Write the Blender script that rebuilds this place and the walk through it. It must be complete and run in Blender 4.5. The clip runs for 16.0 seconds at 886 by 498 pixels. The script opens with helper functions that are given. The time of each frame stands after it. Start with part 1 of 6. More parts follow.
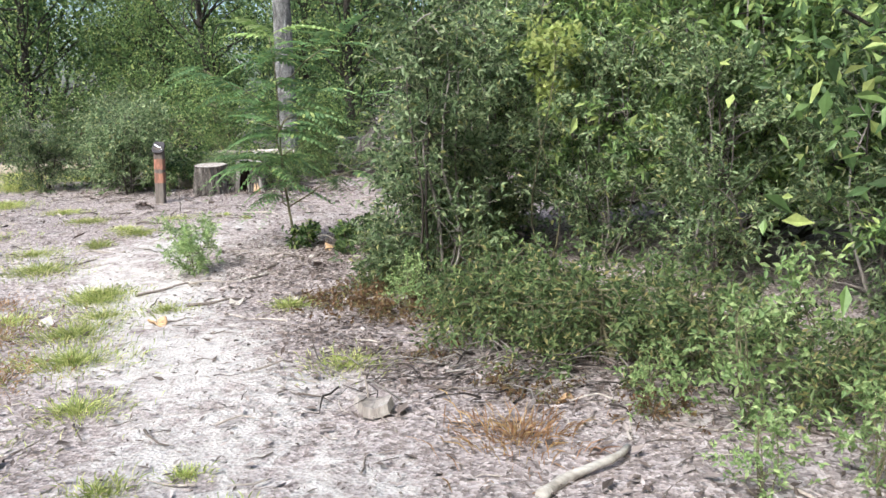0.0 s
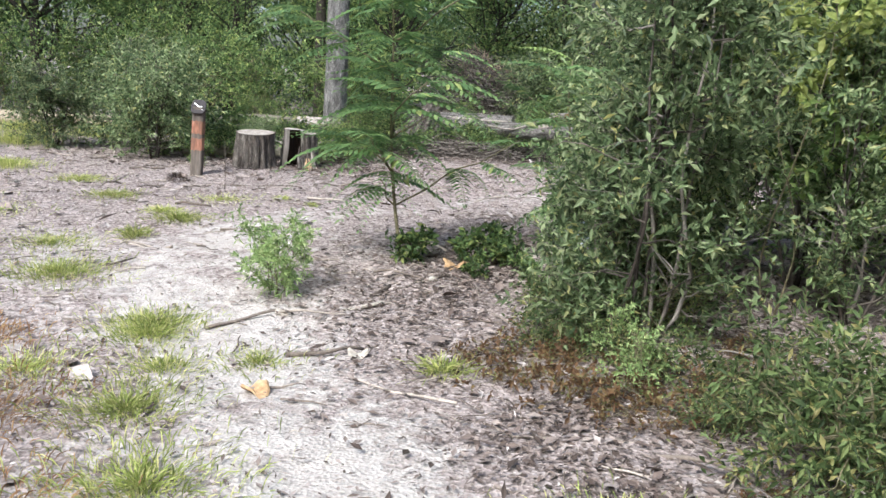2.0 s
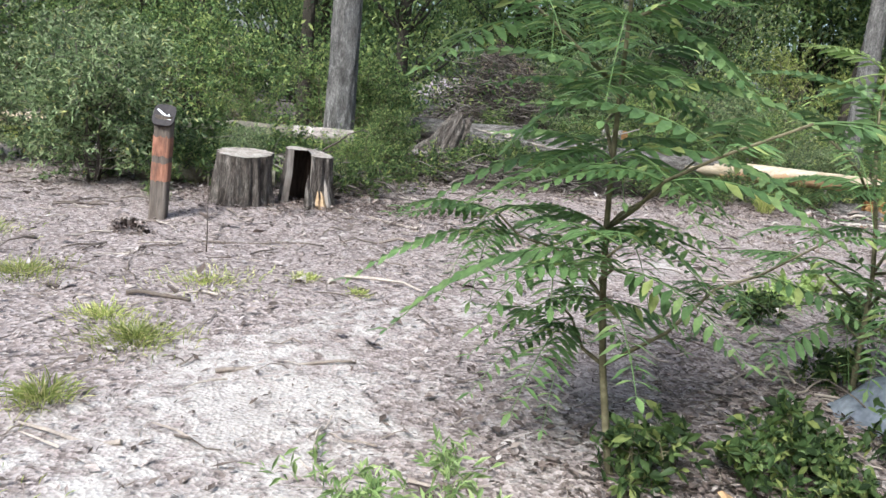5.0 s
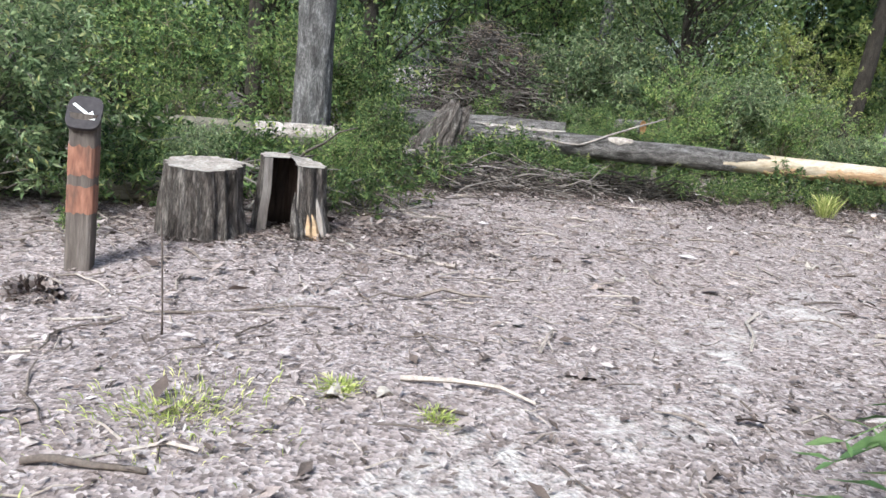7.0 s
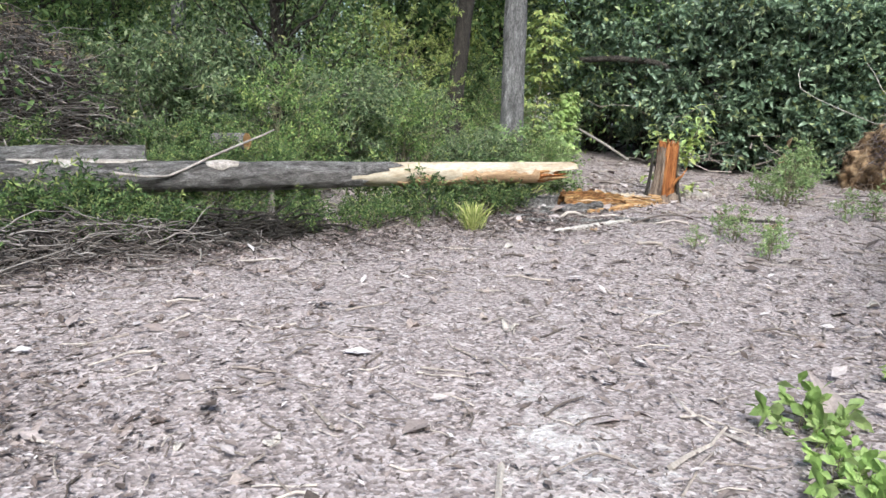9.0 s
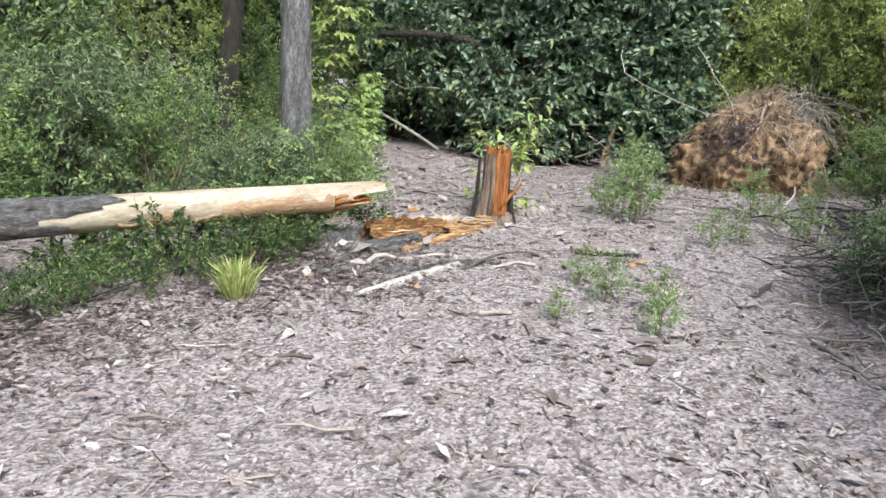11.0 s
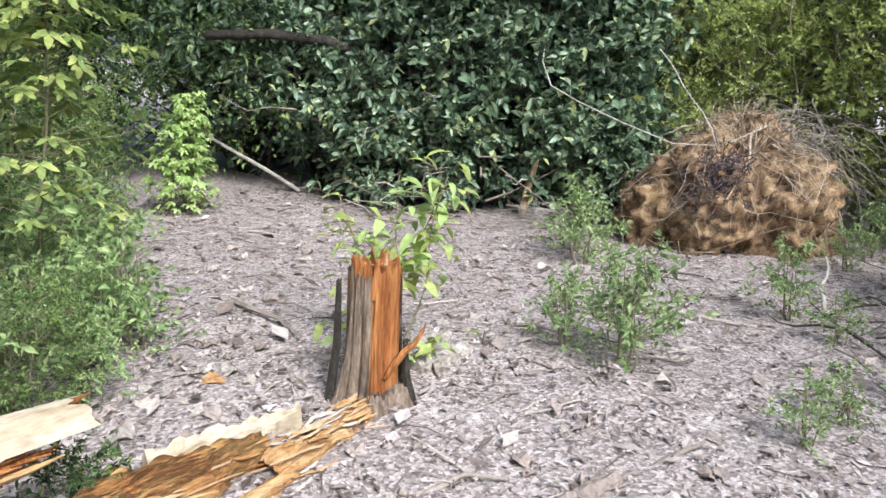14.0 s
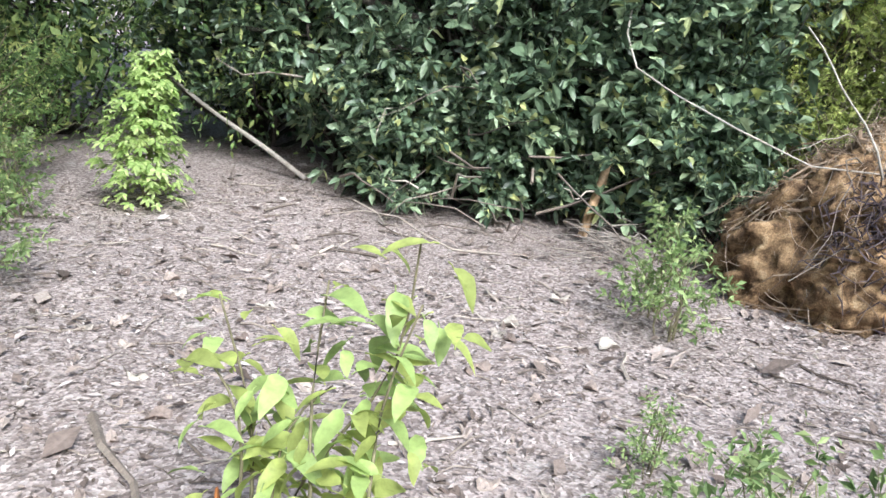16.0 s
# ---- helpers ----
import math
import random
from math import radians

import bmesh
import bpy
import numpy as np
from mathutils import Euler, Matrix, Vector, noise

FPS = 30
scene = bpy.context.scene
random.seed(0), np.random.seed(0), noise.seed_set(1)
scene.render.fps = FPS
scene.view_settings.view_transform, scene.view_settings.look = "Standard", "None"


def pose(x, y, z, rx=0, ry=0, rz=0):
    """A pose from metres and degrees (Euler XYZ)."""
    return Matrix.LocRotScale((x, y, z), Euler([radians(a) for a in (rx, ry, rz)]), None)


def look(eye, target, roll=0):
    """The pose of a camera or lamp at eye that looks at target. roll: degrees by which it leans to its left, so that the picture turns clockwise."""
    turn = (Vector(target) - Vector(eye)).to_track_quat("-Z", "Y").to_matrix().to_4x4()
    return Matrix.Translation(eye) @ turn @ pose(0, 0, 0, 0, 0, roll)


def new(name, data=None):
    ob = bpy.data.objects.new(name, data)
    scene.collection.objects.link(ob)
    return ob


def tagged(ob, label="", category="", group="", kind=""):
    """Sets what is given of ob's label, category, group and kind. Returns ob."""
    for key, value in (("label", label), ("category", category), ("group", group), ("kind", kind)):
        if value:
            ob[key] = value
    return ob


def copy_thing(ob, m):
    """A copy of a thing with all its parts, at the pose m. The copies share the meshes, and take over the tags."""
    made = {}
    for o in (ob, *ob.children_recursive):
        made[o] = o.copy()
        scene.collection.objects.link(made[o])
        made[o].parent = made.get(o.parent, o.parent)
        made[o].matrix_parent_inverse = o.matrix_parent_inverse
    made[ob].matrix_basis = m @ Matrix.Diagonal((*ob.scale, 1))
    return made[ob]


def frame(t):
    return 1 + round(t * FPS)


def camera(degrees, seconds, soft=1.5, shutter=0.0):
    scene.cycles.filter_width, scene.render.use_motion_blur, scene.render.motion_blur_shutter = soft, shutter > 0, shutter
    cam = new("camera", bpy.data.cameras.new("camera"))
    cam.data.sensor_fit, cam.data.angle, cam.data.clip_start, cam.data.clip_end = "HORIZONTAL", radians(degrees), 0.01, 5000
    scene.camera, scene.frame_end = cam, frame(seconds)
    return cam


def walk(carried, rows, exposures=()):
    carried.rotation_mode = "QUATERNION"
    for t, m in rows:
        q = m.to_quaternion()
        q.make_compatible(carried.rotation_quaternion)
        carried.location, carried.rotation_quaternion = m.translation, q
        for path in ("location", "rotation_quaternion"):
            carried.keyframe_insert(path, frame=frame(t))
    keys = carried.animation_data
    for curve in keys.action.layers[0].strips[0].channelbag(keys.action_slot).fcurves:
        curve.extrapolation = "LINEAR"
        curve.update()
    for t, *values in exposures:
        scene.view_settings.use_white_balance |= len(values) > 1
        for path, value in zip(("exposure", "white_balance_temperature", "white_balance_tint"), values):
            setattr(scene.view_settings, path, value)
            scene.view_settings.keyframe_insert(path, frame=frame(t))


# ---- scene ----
cam = camera(58.0, 16.0, 1.5)
PATH = [
    (0, (5.813, -10.586, 1.392), (5.498, -8.645, 1.024), -1.1),
    (0.5, (5.457, -10.15, 1.419), (5.067, -8.222, 1.055), -1.0),
    (1, (5.085, -9.729, 1.396), (4.766, -7.789, 1.029), 0.0),
    (1.5, (4.691, -9.264, 1.375), (4.382, -7.322, 1.007), 0.3),
    (2, (4.293, -8.862, 1.353), (4.014, -6.929, 0.925), 3.6),
    (2.5, (4.02, -8.347, 1.308), (3.73, -6.416, 0.877), 3.8),
    (3, (3.725, -7.791, 1.28), (3.552, -5.841, 0.871), 6.0),
    (3.5, (3.461, -7.277, 1.237), (3.363, -5.323, 0.82), 6.8),
    (4, (3.214, -6.808, 1.284), (3.097, -4.855, 0.87), 6.5),
    (4.5, (2.962, -6.344, 1.301), (2.845, -4.391, 0.885), 6.2),
    (5, (2.706, -5.877, 1.321), (2.556, -3.928, 0.895), 6.0),
    (5.2, (2.593, -5.712, 1.336), (2.437, -3.763, 0.917), 6.0),
    (7.3, (1.776, -3.666, 1.164), (1.892, -1.718, 0.726), 5.4),
    (7.5, (1.755, -3.468, 1.156), (2.05, -1.53, 0.76), 4.8),
    (8, (1.899, -2.869, 1.204), (2.559, -1.013, 0.857), 3.6),
    (8.5, (2.042, -2.329, 1.266), (2.912, -0.565, 0.905), 3.2),
    (9, (2.225, -1.823, 1.322), (3.153, -0.097, 0.92), 2.1),
    (9.5, (2.546, -1.327, 1.388), (3.663, 0.283, 0.987), 0.7),
    (9.7, (2.676, -1.126, 1.395), (3.933, 0.379, 0.999), 1.1),
    (11.8, (4.248, 0.892, 1.619), (5.597, 2.292, 1.15), 3.4),
    (12, (4.407, 1.085, 1.639), (5.776, 2.467, 1.171), 3.5),
    (12.5, (4.971, 1.498, 1.631), (6.364, 2.855, 1.163), 3.1),
    (13, (5.451, 1.902, 1.643), (6.999, 3.066, 1.145), 3.4),
    (13.5, (5.939, 2.304, 1.625), (7.469, 3.509, 1.168), 2.1),
    (14, (6.379, 2.72, 1.631), (7.887, 3.957, 1.187), 2.0),
    (14.5, (6.858, 3.109, 1.633), (8.332, 4.382, 1.178), 1.6),
    (15, (7.319, 3.472, 1.654), (8.837, 4.684, 1.18), 4.4),
    (15.5, (7.806, 3.749, 1.667), (9.369, 4.897, 1.177), 5.3),
    (16, (8.276, 4.057, 1.733), (9.673, 5.376, 1.176), 5.0),
]
walk(cam, [(t, look(e, g, r)) for t, e, g, r in PATH], [(0, 1.22, 6050, 4), (1.5, 1.1, 6050, 4), (3.5, 0.95, 6050, 4), (7.5, 0.97, 5850, 4), (11.8, 0.97, 5850, 4), (13, 1.02, 5850, 4), (14.5, 1.2, 5850, 4), (16, 1.26, 5850, 4)])

# ---- world and light ----
world = bpy.data.worlds.new("world")
scene.world = world
world.use_nodes = True
wn, wl = world.node_tree.nodes, world.node_tree.links
sky = wn.new("ShaderNodeTexSky")
sky.sky_type = "NISHITA"
sky.sun_disc = False
sky.sun_elevation, sky.sun_rotation = radians(48), radians(205)
sky.air_density, sky.dust_density, sky.ozone_density = 1.0, 4.0, 1.0
wl.new(sky.outputs[0], wn["Background"].inputs[0])
wn["Background"].inputs[1].default_value = 0.15
sun_data = bpy.data.lights.new("sun", "SUN")
sun_data.energy, sun_data.angle, sun_data.color = 2.5, radians(18), (1.0, 0.98, 0.95)
sun = new("sun", sun_data)
sun.matrix_world = look((-8, -18, 20), (0, 0, 0))


# ---- materials ----
def ramp_node(nt, stops):
    r = nt.nodes.new("ShaderNodeValToRGB")
    el = r.color_ramp.elements
    while len(el) < len(stops):
        el.new(0.5)
    for e, (p, c) in zip(el, stops):
        e.position, e.color = p, (*c, 1)
    return r


def noise_node(nt, vec, scale, detail=6.0, rough=0.6, dist=0.0):
    n = nt.nodes.new("ShaderNodeTexNoise")
    n.inputs["Scale"].default_value, n.inputs["Detail"].default_value = scale, detail
    n.inputs["Roughness"].default_value, n.inputs["Distortion"].default_value = rough, dist
    nt.links.new(vec, n.inputs["Vector"])
    return n


def mix_node(nt, mode, fac, a, b):
    m = nt.nodes.new("ShaderNodeMix")
    m.data_type, m.blend_type = "RGBA", mode
    for sock, v in ((m.inputs[0], fac), (m.inputs[6], a), (m.inputs[7], b)):
        if isinstance(v, (int, float)):
            sock.default_value = v
        elif isinstance(v, tuple):
            sock.default_value = (*v, 1)
        else:
            nt.links.new(v, sock)
    return m.outputs[2]


def surface(name, stops, scale=6.0, stretch=(1, 1, 1), fine=40.0, rough=0.85, bump=0.4, blotch=0.35, island=0.0, plates=0.0):
    """A rough natural surface: colour by a coarse noise, broken by a fine one, with relief from both."""
    m = bpy.data.materials.new(name)
    m.use_nodes = True
    nt = m.node_tree
    bsdf = nt.nodes["Principled BSDF"]
    tc = nt.nodes.new("ShaderNodeTexCoord")
    mp = nt.nodes.new("ShaderNodeMapping")
    mp.inputs["Scale"].default_value = stretch
    nt.links.new(tc.outputs["Object"], mp.inputs[0])
    a = noise_node(nt, mp.outputs[0], scale, 8, 0.65, 0.4)
    b = noise_node(nt, mp.outputs[0], fine, 4, 0.6)
    fac = a.outputs[0]
    if island:
        geo = nt.nodes.new("ShaderNodeNewGeometry")
        oi = nt.nodes.new("ShaderNodeObjectInfo")
        add = nt.nodes.new("ShaderNodeMath")
        add.operation = "ADD"
        nt.links.new(geo.outputs["Random Per Island"], add.inputs[0])
        nt.links.new(oi.outputs["Random"], add.inputs[1])
        fr = nt.nodes.new("ShaderNodeMath")
        fr.operation = "FRACT"
        nt.links.new(add.outputs[0], fr.inputs[0])
        mx = nt.nodes.new("ShaderNodeMix")
        mx.inputs[0].default_value = island
        nt.links.new(a.outputs[0], mx.inputs[2])
        nt.links.new(fr.outputs[0], mx.inputs[3])
        fac = mx.outputs[0]
    r = ramp_node(nt, stops)
    nt.links.new(fac, r.inputs[0])
    r2 = ramp_node(nt, [(0.25, (1 - blotch,) * 3), (0.75, (1 + blotch * 0.6,) * 3)])
    nt.links.new(b.outputs[0], r2.inputs[0])
    col = mix_node(nt, "MULTIPLY", 1.0, r.outputs[0], r2.outputs[0])
    crack = None
    if plates:
        vo = nt.nodes.new("ShaderNodeTexVoronoi")
        vo.feature = "DISTANCE_TO_EDGE"
        vo.inputs["Scale"].default_value = plates
        warp = mix_node(nt, "LINEAR_LIGHT", 0.12, mp.outputs[0], a.outputs["Color"])
        nt.links.new(warp, vo.inputs["Vector"])
        crack = ramp_node(nt, [(0.0, (0.45,) * 3), (0.2, (1.0,) * 3)])
        nt.links.new(vo.outputs["Distance"], crack.inputs[0])
        col = mix_node(nt, "MULTIPLY", 1.0, col, crack.outputs[0])
    nt.links.new(col, bsdf.inputs["Base Color"])
    bsdf.inputs["Roughness"].default_value = rough
    bsdf.inputs["Specular IOR Level"].default_value = 0.25
    bp = nt.nodes.new("ShaderNodeBump")
    bp.inputs["Strength"].default_value, bp.inputs["Distance"].default_value = bump, 0.02
    h = mix_node(nt, "MIX", 0.5, a.outputs[0], b.outputs[0])
    if crack is not None:
        h = mix_node(nt, "MULTIPLY", 1.0, h, crack.outputs[0])
    nt.links.new(h, bp.inputs["Height"])
    nt.links.new(bp.outputs[0], bsdf.inputs["Normal"])
    return m


def leafy(name, stops, rough=0.5, glow=0.4, spec=0.35):
    """Leaves: each blade takes its own shade of the ramp; light passes through in part."""
    m = bpy.data.materials.new(name)
    m.use_nodes = True
    nt = m.node_tree
    bsdf, out = nt.nodes["Principled BSDF"], nt.nodes["Material Output"]
    geo = nt.nodes.new("ShaderNodeNewGeometry")
    oi = nt.nodes.new("ShaderNodeObjectInfo")
    r = ramp_node(nt, stops)
    nt.links.new(geo.outputs["Random Per Island"], r.inputs[0])
    hs = nt.nodes.new("ShaderNodeHueSaturation")
    mr = nt.nodes.new("ShaderNodeMapRange")
    mr.inputs[3].default_value, mr.inputs[4].default_value = 0.8, 1.2
    nt.links.new(oi.outputs["Random"], mr.inputs[0])
    nt.links.new(mr.outputs[0], hs.inputs["Value"])
    tc = nt.nodes.new("ShaderNodeTexCoord")
    n = noise_node(nt, tc.outputs["Object"], 30, 3)
    r2 = ramp_node(nt, [(0.3, (0.75,) * 3), (0.7, (1.15,) * 3)])
    nt.links.new(n.outputs[0], r2.inputs[0])
    col = mix_node(nt, "MULTIPLY", 1.0, r.outputs[0], r2.outputs[0])
    nt.links.new(col, hs.inputs["Color"])
    nt.links.new(hs.outputs[0], bsdf.inputs["Base Color"])
    bsdf.inputs["Roughness"].default_value = rough
    bsdf.inputs["Specular IOR Level"].default_value = spec
    tr = nt.nodes.new("ShaderNodeBsdfTranslucent")
    nt.links.new(hs.outputs[0], tr.inputs["Color"])
    ms = nt.nodes.new("ShaderNodeMixShader")
    ms.inputs[0].default_value = glow
    nt.links.new(bsdf.outputs[0], ms.inputs[1])
    nt.links.new(tr.outputs[0], ms.inputs[2])
    nt.links.new(ms.outputs[0], out.inputs[0])
    return m


def ground_material():
    """Pale sand, leaf mould and fine chips; the vertex layer 'sand' says where the sand lies bare."""
    m = bpy.data.materials.new("ground_sand_and_litter")
    m.use_nodes = True
    nt = m.node_tree
    bsdf = nt.nodes["Principled BSDF"]
    tc = nt.nodes.new("ShaderNodeTexCoord")
    v = tc.outputs["Object"]
    at = nt.nodes.new("ShaderNodeAttribute")
    at.attribute_name = "sand"
    big = noise_node(nt, v, 1.3, 6, 0.6, 0.6)
    mid = noise_node(nt, v, 9, 8, 0.7, 0.8)
    fine = noise_node(nt, v, 70, 4, 0.7)
    vor = nt.nodes.new("ShaderNodeTexVoronoi")
    vor.inputs["Scale"].default_value = 55
    vor.inputs["Randomness"].default_value = 1.0
    nt.links.new(v, vor.inputs["Vector"])
    litter = ramp_node(nt, [(0.0, (0.065, 0.050, 0.046)), (0.35, (0.20, 0.163, 0.153)), (0.6, (0.36, 0.302, 0.29)), (0.85, (0.54, 0.475, 0.46))])
    sepc = nt.nodes.new("ShaderNodeSeparateColor")
    nt.links.new(vor.outputs["Color"], sepc.inputs[0])
    lf = nt.nodes.new("ShaderNodeMix")
    lf.inputs[0].default_value = 0.5
    nt.links.new(sepc.outputs[0], lf.inputs[2])
    nt.links.new(mid.outputs[0], lf.inputs[3])
    nt.links.new(lf.outputs[0], litter.inputs[0])
    sandc = ramp_node(nt, [(0.3, (0.24, 0.206, 0.192)), (0.48, (0.42, 0.38, 0.36)), (0.7, (0.66, 0.62, 0.595))])
    sm = mix_node(nt, "MIX", 0.5, mid.outputs[0], fine.outputs[0])
    nt.links.new(sm, sandc.inputs[0])
    add = nt.nodes.new("ShaderNodeMath")
    add.operation = "ADD"
    nt.links.new(at.outputs["Fac"], add.inputs[0])
    b2 = nt.nodes.new("ShaderNodeMath")
    b2.operation = "MULTIPLY_ADD"
    b2.inputs[1].default_value, b2.inputs[2].default_value = 3.4, -1.72
    b3 = mix_node(nt, "MIX", 0.5, big.outputs[0], mid.outputs[0])
    nt.links.new(b3, b2.inputs[0])
    nt.links.new(b2.outputs[0], add.inputs[1])
    edge = ramp_node(nt, [(0.38, (0, 0, 0)), (0.74, (1, 1, 1))])
    nt.links.new(add.outputs[0], edge.inputs[0])
    col = mix_node(nt, "MIX", edge.outputs[0], litter.outputs[0], sandc.outputs[0])
    nt.links.new(col, bsdf.inputs["Base Color"])
    bsdf.inputs["Roughness"].default_value = 0.95
    bsdf.inputs["Specular IOR Level"].default_value = 0.15
    bp = nt.nodes.new("ShaderNodeBump")
    bp.inputs["Strength"].default_value, bp.inputs["Distance"].default_value = 0.7, 0.02
    hh = mix_node(nt, "MIX", 0.5, mid.outputs[0], vor.outputs["Distance"])
    nt.links.new(hh, bp.inputs["Height"])
    nt.links.new(bp.outputs[0], bsdf.inputs["Normal"])
    return m


M_GROUND = ground_material()
M_LITTER = surface("dry_leaf_litter", [(0.0, (0.045, 0.033, 0.028)), (0.3, (0.15, 0.115, 0.10)), (0.6, (0.315, 0.258, 0.24)), (0.85, (0.47, 0.41, 0.392)), (1.0, (0.66, 0.61, 0.59))], 12, rough=0.8, bump=0.2, island=0.85)
# litter in darker tones, standing in for shade on the ground
M_SHADE_LITTER = surface("shade_dark_litter", [(0.0, (0.035, 0.026, 0.022)), (0.4, (0.115, 0.085, 0.074)), (0.7, (0.22, 0.172, 0.155)), (1.0, (0.40, 0.34, 0.31))], 12, rough=0.85, bump=0.2, island=0.85)
M_BARK_GREY = surface("grey_pine_bark", [(0.25, (0.07, 0.063, 0.058)), (0.48, (0.24, 0.228, 0.222)), (0.75, (0.50, 0.485, 0.475))], 14, (1, 1, 0.3), 80, bump=1.0, blotch=0.5, plates=34)
M_BARK_DARK = surface("dark_bark", [(0.2, (0.03, 0.024, 0.02)), (0.6, (0.10, 0.085, 0.07)), (0.9, (0.2, 0.17, 0.15))], 18, (1, 1, 0.25), 90, bump=0.9, plates=46)
M_STUMP = surface("weathered_stump_bark", [(0.28, (0.035, 0.028, 0.024)), (0.46, (0.15, 0.125, 0.11)), (0.7, (0.38, 0.345, 0.315))], 20, (1, 1, 0.16), 90, bump=1.0, blotch=0.5, plates=26)
M_SAWN = surface("sawn_grey_wood", [(0.28, (0.15, 0.125, 0.105)), (0.5, (0.36, 0.315, 0.28)), (0.8, (0.60, 0.555, 0.515))], 11, fine=60, bump=0.6, blotch=0.5)
M_HOLLOW = surface("dark_hollow_wood", [(0.3, (0.012, 0.009, 0.008)), (0.7, (0.06, 0.04, 0.03))], 10, (1, 1, 0.2), bump=0.7)
M_ROT = surface("orange_rotten_wood", [(0.2, (0.06, 0.02, 0.008)), (0.45, (0.25, 0.088, 0.026)), (0.65, (0.44, 0.19, 0.065)), (0.85, (0.60, 0.34, 0.15))], 17, (1, 1, 0.12), 90, bump=1.0, blotch=0.5)
M_ROT_PALE = surface("pale_rotten_wood", [(0.2, (0.10, 0.04, 0.015)), (0.45, (0.36, 0.19, 0.075)), (0.7, (0.58, 0.40, 0.21)), (0.9, (0.70, 0.56, 0.37))], 20, (0.16, 1, 1), 90, bump=1.0, blotch=0.45)
M_CRUMB = surface("crumbling_rotten_core", [(0.22, (0.05, 0.02, 0.008)), (0.42, (0.26, 0.115, 0.04)), (0.6, (0.48, 0.28, 0.11)), (0.85, (0.66, 0.47, 0.26))], 16, (0.18, 1, 1), 80, bump=1.0, blotch=0.5, plates=13)
M_PEELED = surface("peeled_pale_log", [(0.25, (0.22, 0.15, 0.09)), (0.42, (0.40, 0.32, 0.225)), (0.7, (0.58, 0.51, 0.41))], 9, (0.3, 1, 1), 60, rough=0.7, bump=0.45, blotch=0.35)
M_INNER = surface("brown_inner_bark", [(0.2, (0.20, 0.11, 0.055)), (0.5, (0.40, 0.265, 0.155)), (0.8, (0.58, 0.44, 0.29))], 7, (0.3, 1, 1), 50, bump=0.6)
M_TANLEAF = surface("tan_dry_leaf", [(0.2, (0.30, 0.17, 0.09)), (0.5, (0.46, 0.30, 0.17)), (0.8, (0.58, 0.43, 0.28))], 20, bump=0.3)
M_SNAG = surface("brown_grey_snag_bark", [(0.25, (0.04, 0.03, 0.025)), (0.42, (0.14, 0.10, 0.075)), (0.6, (0.27, 0.205, 0.155)), (0.85, (0.44, 0.36, 0.29))], 22, (1, 1, 0.2), 110, bump=1.0, blotch=0.5)
M_BRUSH = surface("dead_brush_bark", [(0.2, (0.04, 0.032, 0.028)), (0.5, (0.13, 0.108, 0.095)), (0.85, (0.32, 0.285, 0.26))], 14, fine=70, bump=0.5, island=0.7)
M_LOGBARK = surface("log_bark_plates", [(0.3, (0.06, 0.051, 0.046)), (0.46, (0.23, 0.208, 0.196)), (0.64, (0.47, 0.44, 0.42))], 18, (0.3, 1, 1), 90, bump=1.0, blotch=0.5, plates=52)
M_MOSSLOG = surface("mossy_old_log", [(0.25, (0.06, 0.055, 0.04)), (0.5, (0.20, 0.18, 0.14)), (0.65, (0.16, 0.17, 0.09)), (0.85, (0.5, 0.47, 0.42))], 5, (0.5, 1, 1), 50, bump=0.9)
M_GREYWOOD = surface("grey_weathered_wood", [(0.2, (0.10, 0.085, 0.075)), (0.5, (0.30, 0.26, 0.235)), (0.8, (0.52, 0.47, 0.43))], 10, (1, 1, 0.2), 60, bump=0.8)
M_STICK = surface("dead_stick_bark", [(0.2, (0.09, 0.07, 0.06)), (0.5, (0.26, 0.215, 0.185)), (0.8, (0.48, 0.42, 0.37))], 14, fine=70, bump=0.5, island=0.6)
M_PALESTICK = surface("bleached_stick", [(0.2, (0.30, 0.26, 0.22)), (0.6, (0.50, 0.455, 0.41)), (0.9, (0.64, 0.60, 0.55))], 10, (0.3, 1, 1), 60, bump=0.4)
M_BARKCHIP = surface("loose_bark_chips", [(0.1, (0.12, 0.09, 0.08)), (0.5, (0.27, 0.215, 0.19)), (0.8, (0.40, 0.33, 0.295)), (1.0, (0.6, 0.54, 0.5))], 15, fine=60, bump=0.7, island=0.7)
M_POST = surface("weathered_post_wood", [(0.25, (0.06, 0.05, 0.045)), (0.5, (0.15, 0.125, 0.11)), (0.8, (0.30, 0.26, 0.235))], 9, (1, 1, 0.12), 70, bump=0.7)
M_ORANGE = surface("faded_orange_paint", [(0.3, (0.12, 0.085, 0.07)), (0.5, (0.30, 0.14, 0.095)), (0.78, (0.46, 0.24, 0.17))], 14, (1, 1, 0.2), 60, rough=0.7, bump=0.4)
M_PLATE = surface("dark_plastic_plate", [(0.3, (0.030, 0.026, 0.028)), (0.8, (0.065, 0.055, 0.058))], 12, rough=0.6, bump=0.15)
M_WHITE = surface("white_paint", [(0.3, (0.7, 0.7, 0.7)), (0.8, (0.82, 0.82, 0.82))], 30, rough=0.6, bump=0.1, blotch=0.1)
M_CLAY = surface("orange_clay_soil", [(0.3, (0.035, 0.024, 0.017)), (0.43, (0.15, 0.092, 0.052)), (0.56, (0.36, 0.235, 0.13)), (0.76, (0.58, 0.45, 0.29))], 9, fine=90, blotch=0.6, rough=0.95, bump=1.0)
M_ROOT = surface("dry_roots", [(0.1, (0.12, 0.08, 0.055)), (0.5, (0.32, 0.235, 0.17)), (0.9, (0.55, 0.46, 0.37))], 10, fine=60, bump=0.4, island=0.6)
